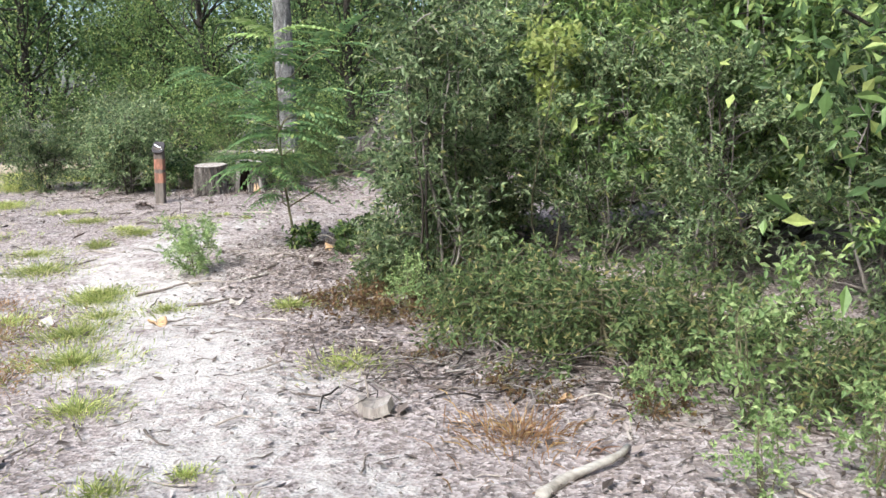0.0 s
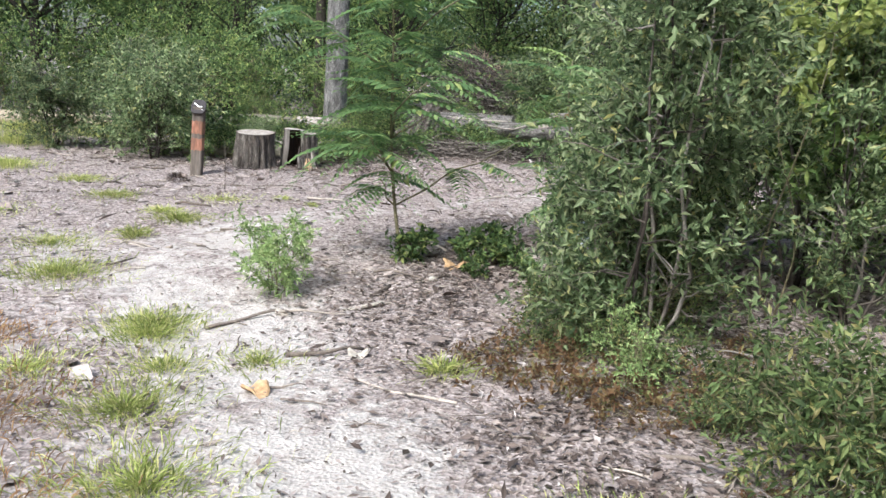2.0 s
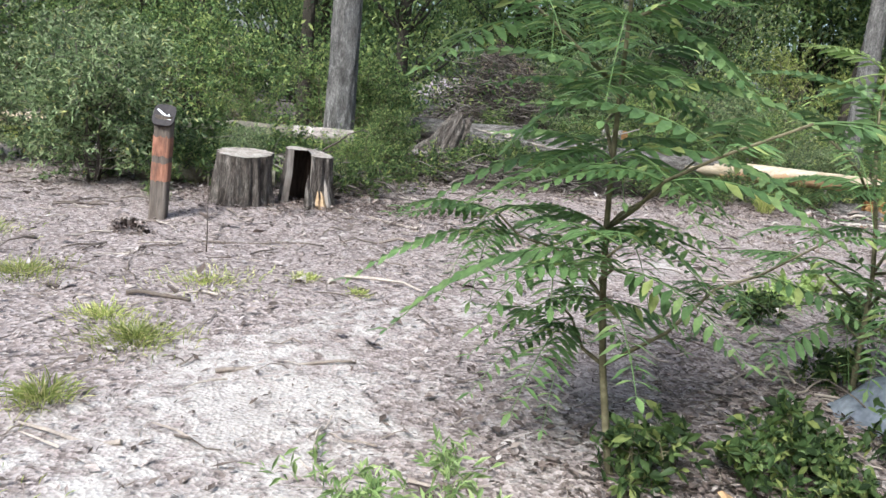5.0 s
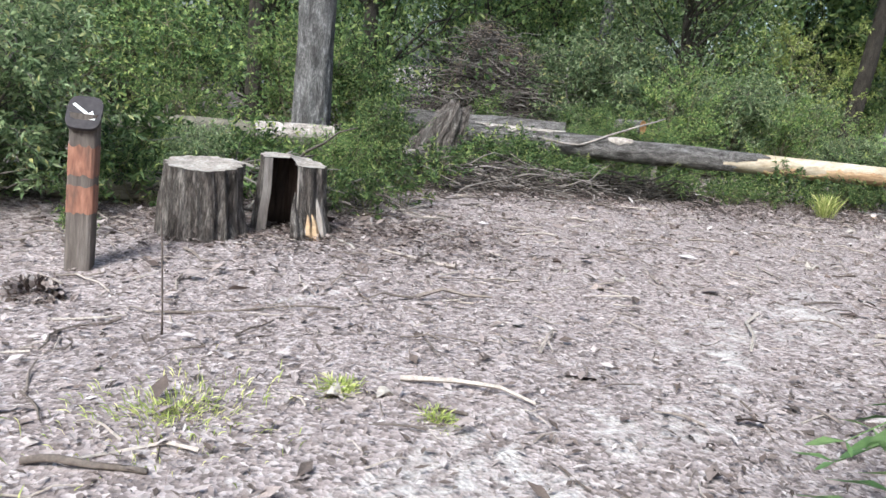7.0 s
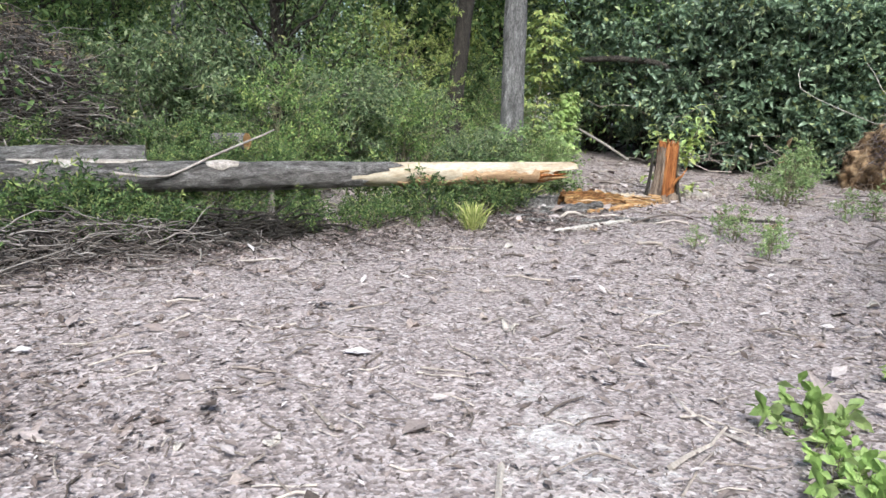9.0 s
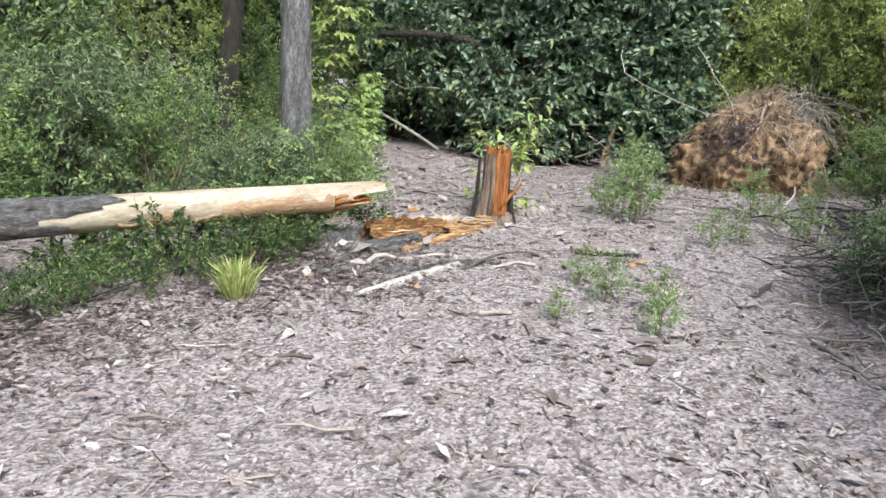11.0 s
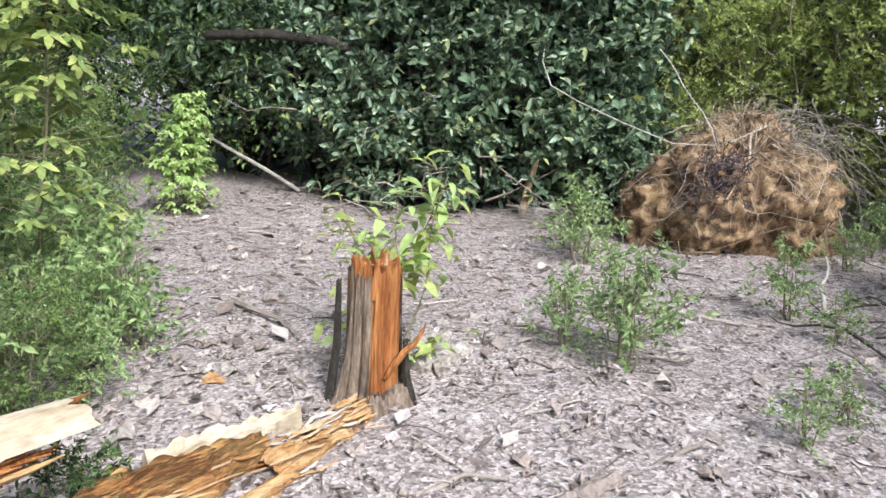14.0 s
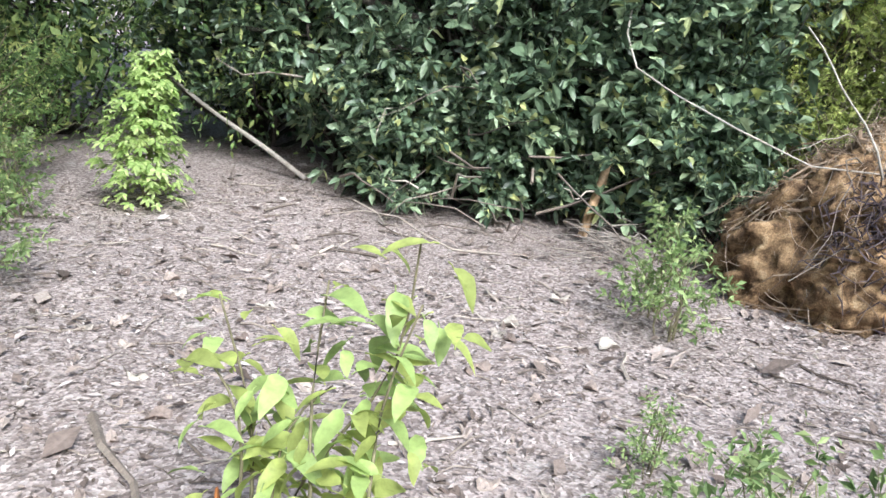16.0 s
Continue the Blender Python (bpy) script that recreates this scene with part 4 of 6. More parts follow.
for x, y, s in [(6.45, 5.0, 0.7), (6.8, 5.2, 0.75), (6.95, 5.45, 0.7), (6.65, 5.1, 0.6), (5.9, 4.9, 0.55), (5.2, 5.0, 0.6), (4.6, 5.0, 0.55), (4.0, 5.1, 0.5), (3.4, 5.1, 0.55), (2.8, 5.0, 0.9), (2.3, 4.9, 1.0), (6.6, 5.7, 1.2), (5.5, 5.85, 1.2), (4.4, 5.95, 1.2),
                (3.2, 4.6, 0.8), (1.2, 4.3, 1.0), (0.5, 3.6, 0.9), (7.5, 5.3, 0.6), (5.0, 4.8, 0.6), (3.7, 4.8, 0.55), (2.9, 4.6, 0.8), (2.1, 4.4, 0.7), (2.7, 5.25, 1.2), (3.1, 5.5, 0.75), (3.6, 5.45, 0.7), (4.1, 5.4, 0.7), (4.6, 5.35, 0.75), (5.1, 5.3, 0.7), (5.6, 5.3, 0.75), (6.1, 5.3, 0.7), (4.3, 4.7, 0.7), (6.2, 4.85, 0.8), (2.2, 4.7, 1.0), (1.9, 4.2, 0.8), (2.7, 4.4, 0.7), (3.2, 4.5, 0.7), (1.2, 4.1, 0.8), (0.35, 2.95, 1.1), (0.75, 3.05, 1.0), (2.6, 4.75, 1.0), (3.0, 4.8, 0.9), (2.4, 5.1, 1.2), (3.3, 4.85, 0.7), (1.3, 3.6, 0.7), (4.8, 4.75, 0.6), (5.5, 4.8, 0.55), (0.1, 1.6, 0.8), (-0.6, 1.9, 0.9), (0.9, 2.1, 0.8), (-0.1, 2.7, 1.0), (0.5, 2.8, 0.9), (1.3, 2.2, 0.8), (1.5, 2.9, 0.9), (-1.0, 2.0, 0.9), (-0.7, 2.9, 1.1), (0.9, 3.0, 1.0), (1.7, 3.8, 1.0), (0.6, 2.0, 1.0), (-0.5, 1.2, 0.7), (-0.3, 0.7, 0.4), (-0.9, 2.3, 1.5), (-0.5, 2.5, 1.4), (0.0, 2.9, 1.1), (-0.35, 1.75, 1.0), (-1.3, 2.3, 1.5), (1.15, 3.6, 1.2)]:
    copy_thing(UNDER, on(x, y, 0, x * 419 % 360, s))
lobed_sapling("bright_sapling", "bright green young sweetgum with lobed leaves", on(11.35, 10.52), 1.3, 0.36, 620, 0.075, L_BRIGHT, 149, 0.05)


def leaf_mesh(seed, length, width, fold, mat):
    """One ovate leaf along +x on a short stalk, folded at the midrib and drooping at the tip."""
    rg = np.random.default_rng(seed)
    t = np.linspace(0, 1, 9)
    half = width * 0.5 * np.sin(np.pi * t ** 0.8) ** 0.8 * rg.uniform(0.92, 1.08, 9)
    x, z = 0.02 + t * length, 0.10 * length * t - 0.42 * length * t ** 2
    mid = np.stack([x, 0.006 * np.sin(5 * t), z], -1)
    v = np.concatenate([mid, mid + np.stack([0 * t, half, half * fold], -1), mid + np.stack([0 * t, -half, half * fold], -1)])
    f = []
    for k in range(8):
        f += [(k, k + 1, k + 10), (k, k + 10, k + 9), (k, k + 18, k + 19), (k, k + 19, k + 1)]
    g = Geo()
    g.add(v, f)
    tube(g, [(0, 0, 0), (0.012, 0, 0.002), (0.024, 0, 0)], [0.0022, 0.002, 0.0016], 4)
    return g.mesh("leaf", mat, True)


def stump_shoot():
    """Leaning shoots from behind the broken stump, with broad drooping leaves, each leaf a part."""
    rg = np.random.default_rng(150)
    root = thing("stump_shoot", "leaning shoots with broad yellow-green leaves behind broken stump", "sapling", on(9.22, 5.42))
    kinds = [leaf_mesh(k, 0.10 + 0.013 * k, 0.044 + 0.005 * k, 0.25 + 0.06 * k, mt) for k in range(4) for mt in (L_YELLOW, L_BRIGHT)]
    for tip, n, low in (((0.40, -0.02, 1.12), 44, 0.42), ((0.30, -0.14, 1.0), 34, 0.45), ((0.26, 0.16, 0.98), 30, 0.45), ((0.16, 0.52, 0.85), 28, 0.45), ((0.04, 0.36, 0.74), 20, 0.45), ((0.36, 0.25, 0.62), 14, 0.4), ((0.2, -0.24, 0.22), 14, 0.3), ((-0.12, 0.22, 0.26), 14, 0.3)):
        line = bend(rg, (rg.normal(0, 0.03), rg.normal(0, 0.03), -0.03), tip, 10, 0.05)
        g = Geo()
        tube(g, line, np.linspace(0.0075, 0.003, 10), 6)
        part("stem", g, M_STEM, root, smooth=True)
        for k in range(n):
            t = (low + (1 - low) * (k + 0.5) / n) * 9
            i = min(int(t), 8)
            p = line[i] + (line[i + 1] - line[i]) * (t - i)
            side = rg.uniform(0.0, 0.13) * (1 if k % 2 else -1)
            ob = new("leaf", kinds[rg.integers(0, 8)])
            ob.parent = root
            ob.matrix_basis = pose(p[0] + side * 0.6, p[1] - side * 0.8, p[2] + rg.uniform(-0.02, 0.02), rg.normal(0, 18), rg.uniform(-25, 45), k * 137.5 + rg.normal(0, 20)) @ Matrix.Scale(rg.uniform(0.7, 1.15), 4)


stump_shoot()
woody("slender_weed", 0.75, 0.1, 14, 60, 6, 0.05, 0.3, L_OAK, 151, "slender upright weed behind mossy log", "plant", on(0.25, 2.9), stem_r=0.005, twig=0.1)

# grass
for k, (x, y, r, ln, n, mt) in enumerate([(1.07, -2.5, 0.22, 0.13, 220, 0), (0.8, -2.3, 0.14, 0.12, 90, 0), (0.05, -1.8, 0.25, 0.14, 160, 0), (2.2, -5.1, 0.22, 0.13, 200, 0), (1.15, -4.3, 0.4, 0.13, 320, 0), (2.15, -4.95, 0.3, 0.12, 260, 0),
                                          (2.6, -6.0, 0.3, 0.14, 240, 0), (3.0, -6.6, 0.35, 0.14, 260, 0), (3.5, -7.3, 0.2, 0.12, 130, 0), (4.7, -8.2, 0.12, 0.1, 90, 0), (4.1, -8.1, 0.14, 0.1, 100, 0), (4.35, -7.9, 0.08, 0.08, 50, 0), (2.0, -6.2, 0.5, 0.13, 320, 1), (1.4, -5.4, 0.4, 0.12, 240, 1),
                                          (2.6, -7.0, 0.4, 0.14, 260, 1), (2.9, -5.3, 0.22, 0.1, 120, 0), (2.5, -5.5, 0.25, 0.11, 140, 0), (0.6, -3.6, 0.4, 0.11, 220, 0), (0.3, -5.0, 0.5, 0.12, 240, 1), (1.9, -5.7, 0.3, 0.12, 160, 0), (3.2, -8.0, 0.4, 0.12, 240, 0), (-0.6, -3.0, 0.5, 0.13, 240, 0),  (1.5, -6.8, 0.45, 0.14, 260, 0), (5.6, -7.4, 0.3, 0.2, 90, 1), (1.05, -3.2, 0.1, 0.2, 60, 0), (5.9, 4.45, 0.07, 0.46, 60, 0), (1.05, -1.55, 0.3, 0.09, 150, 0), (1.53, -1.25, 0.07, 0.1, 50, 0), (1.9, -1.42, 0.06, 0.08, 40, 0),
                                          (-0.9, -0.9, 0.3, 0.12, 180, 0), (-2.0, -0.6, 0.4, 0.18, 240, 2), (-3.4, 1.5, 0.5, 0.3, 300, 2), (-4.3, 3.0, 0.6, 0.35, 320, 2), (-3.3, 3.2, 0.5, 0.4, 280, 2), (3.8, -5.2, 0.1, 0.18, 60, 0), (4.6, -6.5, 0.25, 0.12, 150, 0), (7.0, 5.6, 0.2, 0.4, 80, 0)]):
    grass("grass_tuft", on(x, y), n * 4, r, ln * 0.85, 200 + k, (L_GRASS, L_REDGRASS, L_GRASS)[mt], ("short green grass tuft on pale sand", "patch of reddish dry grass", "taller yellow-green grass clump")[mt], 2.4 if (x, y) == (5.9, 4.45) or mt == 2 else 1.0)


# ---- trunks, stumps and logs ----
def barrel(geo, nz, na, shape, top=True, arc=None):
    """A closed or part-open skin: shape(u, a) gives the point at height u (0 to 1) and angle a."""
    a0, a1 = arc or (0, 2 * math.pi)
    full = arc is None
    cols = na if full else na + 1
    v = [shape(i / (nz - 1), a0 + (a1 - a0) * k / na) for i in range(nz) for k in range(cols)]
    f = []
    for i in range(nz - 1):
        for k in range(na):
            p, q = i * cols + k, i * cols + (k + 1) % cols
            f += [(p, q, q + cols), (p, q + cols, p + cols)]
    geo.add(v, f)
    if top and full:
        e = v[(nz - 1) * cols:]
        c = np.mean(e, 0)
        inner = [tuple(c + (np.array(p) - c) * 0.55 + [0, 0, -0.006]) for p in e]
        w = e + inner + [tuple(c)]
        g = []
        for k in range(na):
            j = (k + 1) % na
            g += [(k, j, na + j), (k, na + j, na + k), (na + k, na + j, 2 * na)]
        return w, g
    return None


def sawn_stump():
    root = thing("tree_stump", "weathered grey sawn stump with deeply furrowed sides", "stump", on(0.36, 0.95, -0.07, 20))
    geo = Geo()

    def shape(u, a):
        n = 0.6 * abs(math.sin(a * 7 + 1.5 * noise.noise((math.cos(a), math.sin(a), u)))) + 0.5 * noise.noise((3 * math.cos(a), 3 * math.sin(a), u * 1.5)) + 0.25 * noise.noise((9 * math.cos(a), 9 * math.sin(a), u * 3))
        r = 0.238 * (1 + 0.26 * (1 - u) ** 2.2) * (0.86 + 0.19 * n) * (1 + 0.07 * math.sin(2 * a + 0.7) + 0.05 * math.sin(3 * a))
        return (r * math.cos(a), r * math.sin(a) * 0.92, u * (0.52 + 0.02 * math.sin(a)))

    w, g = barrel(geo, 30, 150, shape)
    part("bark", geo, M_STUMP, root)
    top = Geo()
    top.add(np.array(w) + [0, 0, 0.003], g)
    part("sawn_top", top, M_SAWN, root, "pale grey sawn top")


def hollow_stump():
    root = thing("tree_stump", "hollow sawn stump with dark cavity and splintered side", "stump", on(0.84, 1.32, -0.07, 0))
    hole = math.radians(-100)

    def outer(u, a):
        n = 0.6 * abs(math.sin(a * 6)) + 0.5 * noise.noise((3 * math.cos(a) + 5, 3 * math.sin(a), u * 1.5)) + 0.25 * noise.noise((9 * math.cos(a), 9 * math.sin(a), u * 3))
        r = 0.225 * (1 + 0.32 * (1 - u) ** 2) * (0.88 + 0.16 * n)
        return (r * math.cos(a), r * math.sin(a), u * (0.55 - 0.03 * math.cos(a)))

    def inner(u, a):
        x, y, z = outer(u, a)
        return (x * 0.72, y * 0.72, z - 0.004)

    arc = (hole + 0.55, hole + 2 * math.pi - 0.62)
    skin, core = Geo(), Geo()
    barrel(skin, 22, 72, outer, False, arc)
    part("bark", skin, M_STUMP, root)
    barrel(core, 22, 72, inner, False, arc)
    part("cavity", core, M_HOLLOW, root, "very dark cavity wall")
    rim = Geo()
    v, f, n = [], [], 72
    for k in range(n + 1):
        a = arc[0] + (arc[1] - arc[0]) * k / n
        x, y, z = outer(1, a)
        v += [(x, y, z), (x * 0.12, y * 0.12, z - 0.01)]
    for k in range(n):
        f += [(2 * k, 2 * k + 2, 2 * k + 3), (2 * k, 2 * k + 3, 2 * k + 1)]
    v2, f2 = [], []
    for a in arc:
        s = len(v2)
        for i in range(22):
            v2 += [outer(i / 21, a), inner(i / 21, a)]
        for i in range(21):
            f2 += [(s + 2 * i, s + 2 * i + 1, s + 2 * i + 3), (s + 2 * i, s + 2 * i + 3, s + 2 * i + 2)]
    rim.add(np.array(v) + [0, 0, 0.003], f)
    part("sawn_top", rim, M_SAWN, root, "pale grey sawn rim")
    lips = Geo()
    lips.add(v2, f2)
    part("split_edge", lips, M_GREYWOOD, root)
    rg = np.random.default_rng(9)
    for k in range(9):
        g = Geo()
        a = hole + 0.45 + 0.13 * k
        p = np.array(outer(0.02, a)) * [1.05, 1.05, 1]
        q = np.array(outer(0.25 + 0.5 * rg.random(), a)) * [0.98, 0.98, 1]
        tube(g, bend(rg, p, q, 5, 0.03), [0.036, 0.036, 0.028, 0.016, 0.003], 5)
        part("splinter", g, M_INNER if k in (3, 4) else (M_GREYWOOD if k in (2, 6) else M_STUMP), root, "tan rotten splinter" if k == 0 else "")


sawn_stump()
hollow_stump()


def rough_log(a, b, r0, r1, seed, mat, nz=50, na=30, depth=0.08, frac=(0, 1), jag=0.0, root=None):
    """The skin of a lying log between two ends, or of a stretch of it. Returns the skin and its two end faces."""
    a, b = np.array(a, float), np.array(b, float)
    d = b - a
    L = np.linalg.norm(d)
    d = d / L
    s = unit(np.cross(d, [0, 0, 1.0]))
    n = np.cross(s, d)
    geo, end = Geo(), (Geo(), Geo())
    v = []
    for i in range(nz):
        u = frac[0] + (frac[1] - frac[0]) * i / (nz - 1)
        for k in range(na):
            t = 2 * math.pi * k / na
            w = noise.noise((2.2 * math.cos(t) + seed, 2.2 * math.sin(t), u * L * 1.6)) + 0.5 * noise.noise((7 * math.cos(t), 7 * math.sin(t) + seed, u * L * 5))
            r = (r0 + (r1 - r0) * u) * (1 + depth * w)
            uu = u
            if jag and i > nz - 14:
                uu = u + jag / L * (i - nz + 14) / 13 * (noise.noise((3 * math.cos(t) + seed, 3 * math.sin(t), 2.0)) * 0.7 + noise.noise((11 * math.cos(t), 11 * math.sin(t) + seed, 5.0)) * 0.4 + (0.35 if math.sin(t) > 0.35 else -0.75))
            v.append(a + d * L * uu + (s * math.cos(t) + n * math.sin(t)) * r)
    f = []
    for i in range(nz - 1):
        for k in range(na):
            p, q = i * na + k, i * na + (k + 1) % na
            f += [(p, q, q + na), (p, q + na, p + na)]
    geo.add(v, f)
    for i, sign in ((0, -1), (nz - 1, 1)):
        ring = np.array(v[i * na:(i + 1) * na])
        c = ring.mean(0) - d * sign * (0.05 if jag and sign > 0 else 0.0)
        mid = c + (ring - c) * 0.6 - d * sign * (0.03 if jag and sign > 0 else 0.002) * (1 + np.sin(np.arange(na) * 2.3))[:, None]
        w = np.concatenate([ring, mid, c[None]])
        g = []
        for k in range(na):
            j = (k + 1) % na
            g += [(k, j, na + j), (k, na + j, na + k), (na + k, na + j, 2 * na)]
        end[sign > 0].add(w, g)
    return geo, end


def fallen_log():
    root = thing("fallen_log", "long fallen pine log, half barked and half peeled pale", "log")
    A, B = (1.75, 5.62, 0.44), (7.38, 5.11, 0.46)
    g, e = rough_log(A, B, 0.15, 0.105, 1, None, 90, 32, 0.09, (0, 0.645), 0.3)
    part("bark", g, M_LOGBARK, root)
    part("bark_end", e[0], M_GREYWOOD, root)
    g, e = rough_log(A, B, 0.134, 0.105, 2, None, 60, 32, 0.04, (0.58, 1.0), 0.26)
    part("peeled_wood", g, M_PEELED, root, "pale peeled sapwood with brown underside", smooth=True)
    part("broken_end", e[1], M_ROT, root, "jagged orange broken end")
    rg = np.random.default_rng(4)
    A, B = np.array(A), np.array(B)
    for lo, hi, w0, w1 in ((0.66, 0.95, 3.45, 5.7), (0.78, 0.955, 2.9, 6.0)):
        g, v, f, nu, na = Geo(), [], [], 40, 14
        for i in range(nu):
            u = lo + (hi - lo) * i / (nu - 1)
            c = A + (B - A) * u
            for k in range(na):
                e = (0.5 * noise.noise((u * 26, lo * 9, 1.0)) + 0.3 * noise.noise((u * 90, lo * 9, 4.0))) * (1 - min(k, 4) / 4)
                t = w0 + (w1 - w0) * k / (na - 1) + e
                rr = (0.14 - 0.035 * u) * (1.075 - 0.08 * (k in (0, na - 1)))
                v.append((c[0], c[1] + math.cos(t) * rr, c[2] + math.sin(t) * rr))
        for i in range(nu - 1):
            for k in range(na - 1):
                q = i * na + k
                f += [(q, q + 1, q + na + 1), (q, q + na + 1, q + na)]
        g.add(v, f)
        part("inner_bark", g, M_INNER, root, "brown inner bark along the underside")
    for k in range(40):
        t = rg.uniform(2.6, 6.8)
        off = np.array([0, math.cos(t), math.sin(t)]) * 0.088 * math.sqrt(rg.uniform(0.3, 1))
        s = Geo()
        p, q = B + off + [-0.36, 0, 0], B + off * rg.uniform(0.75, 1.05) + [rg.uniform(-0.24, 0.05), 0, 0]
        tube(s, bend(rg, p, q, 4, 0.02), [0.018, 0.016, 0.012, 0.003], 5)
        part("splinter", s, M_ROT if k % 3 else M_ROT_PALE, root)
    for u in (0.12, 0.45, 0.72, 0.9):
        p = A + (B - A) * u
        x, y = p[0] + rg.normal(0, 0.06), p[1] + 0.05
        s = Geo()
        tube(s, bend(rg, p, (x, y, float(gz(x, y)) - 0.05), 5, 0.05), [0.035, 0.033, 0.03, 0.028, 0.03], 7)
        part("branch_stub", s, M_GREYWOOD, root)
    for lo, hi, w0, w1 in ((0.07, 0.26, 1.2, 2.1), (0.345, 0.395, 1.6, 2.5)):
        g, v, f, nu, na = Geo(), [], [], 36, 10
        for i in range(nu):
            u = lo + (hi - lo) * i / (nu - 1)
            c = A + (B - A) * u
            trim = 0.35 + 0.65 * math.sin(math.pi * i / (nu - 1)) ** 0.5
            m0 = (w0 + w1) / 2 + 0.25 * noise.noise((u * 30, 7, 0))
            for k in range(na):
                t = m0 + (w1 - w0) * (k / (na - 1) - 0.5) * trim * (1 + 0.9 * noise.noise((u * 45, k > 4, 2)))
                rr = (0.15 - 0.045 * u) * (1.13 - 0.06 * (k in (0, na - 1)))
                v.append((c[0], c[1] + math.cos(t) * rr, c[2] + math.sin(t) * rr))
        for i in range(nu - 1):
            for k in range(na - 1):
                q = i * na + k
                f += [(q, q + 1, q + na + 1), (q, q + na + 1, q + na)]
        g.add(v, f)
        part("bare_patch", g, M_SAWN, root, "pale patch of bare wood")


fallen_log()


def root_stub():
    """The upturned weathered foot of the fallen log."""
    root = thing("root_plate", "grey weathered upturned root plate of fallen log", "root", on(1.55, 5.0, 0, 20, 1.12, 0, 14))
    geo = Geo()

    def shape(u, a):
        n = abs(math.sin(7 * a + 2 * u)) * 0.4 + 1.2 * noise.noise((3 * math.cos(a), 3 * math.sin(a), u * 2)) + 0.5 * noise.noise((8 * math.cos(a), 8 * math.sin(a), u * 5))
        r = (0.40 - 0.27 * u) * (0.85 + 0.28 * n)
        return (r * math.cos(a) + 0.18 * u, r * math.sin(a) * 0.7, u * 0.78 * (1 + 0.12 * math.cos(3 * a) * u) - 0.04)

    w, g = barrel(geo, 24, 60, shape)
    part("body", geo, M_STUMP, root)
    top = Geo()
    top.add(np.array(w) + [0, 0, 0.003], g)
    part("broken_top", top, M_STUMP, root)
    rg = np.random.default_rng(14)
    for k in range(8):
        s = Geo()
        a = k * 0.8
        tube(s, bend(rg, (0.2 * math.cos(a), 0.16 * math.sin(a), 0.2), (0.75 * math.cos(a), 0.6 * math.sin(a), 0.02), 6, 0.08), np.linspace(0.05, 0.012, 6), 6)
        part("root", s, M_GREYWOOD, root)


root_stub()


def plain_log(name, label, a, b, r0, r1, seed, mat, end=M_SAWN):
    root = thing(name, label, "log")
    g, e = rough_log(a, b, r0, r1, seed, mat, 50, 26, 0.09)
    part("bark", g, mat, root)
    part("cut_end", e[0], end, root)
    part("cut_end", e[1], end, root)
    return root


plain_log("mossy_log", "old mossy log with bark half gone", (-1.3, 2.83, 0.42), (0.06, 3.355, 0.44), 0.125, 0.115, 21, M_MOSSLOG)
plain_log("mossy_log", "lower grey log half buried in plants", (-1.0, 1.75, 0.10), (0.35, 1.95, 0.12), 0.10, 0.09, 22, M_MOSSLOG)
plain_log("pale_log", "pale bare log end beyond the stumps", (0.08, 3.36, 0.44), (0.76, 3.62, 0.455), 0.112, 0.10, 23, M_SAWN)
plain_log("yellow_log", "pale yellowish log lying beyond tall grass", (-7.2, 3.3, 0.13), (-3.6, 4.7, 0.13), 0.14, 0.12, 24, M_PEELED)
plain_log("grey_log", "thick grey log with bark lying on brush", (0.9, 6.6, 0.46), (3.3, 6.15, 0.52), 0.16, 0.15, 25, M_LOGBARK)
plain_log("cut_block", "short cut log with sawn orange end", (4.0, 6.45, 0.68), (4.27, 6.2, 0.70), 0.085, 0.085, 26, M_LOGBARK, M_ROT_PALE)
plain_log("cut_log", "thick sawn log with dark end grain in leaves", (6.62, 0.62, 0.12), (7.5, 0.15, 0.13), 0.13, 0.14, 27, M_LOGBARK, M_GREYWOOD)


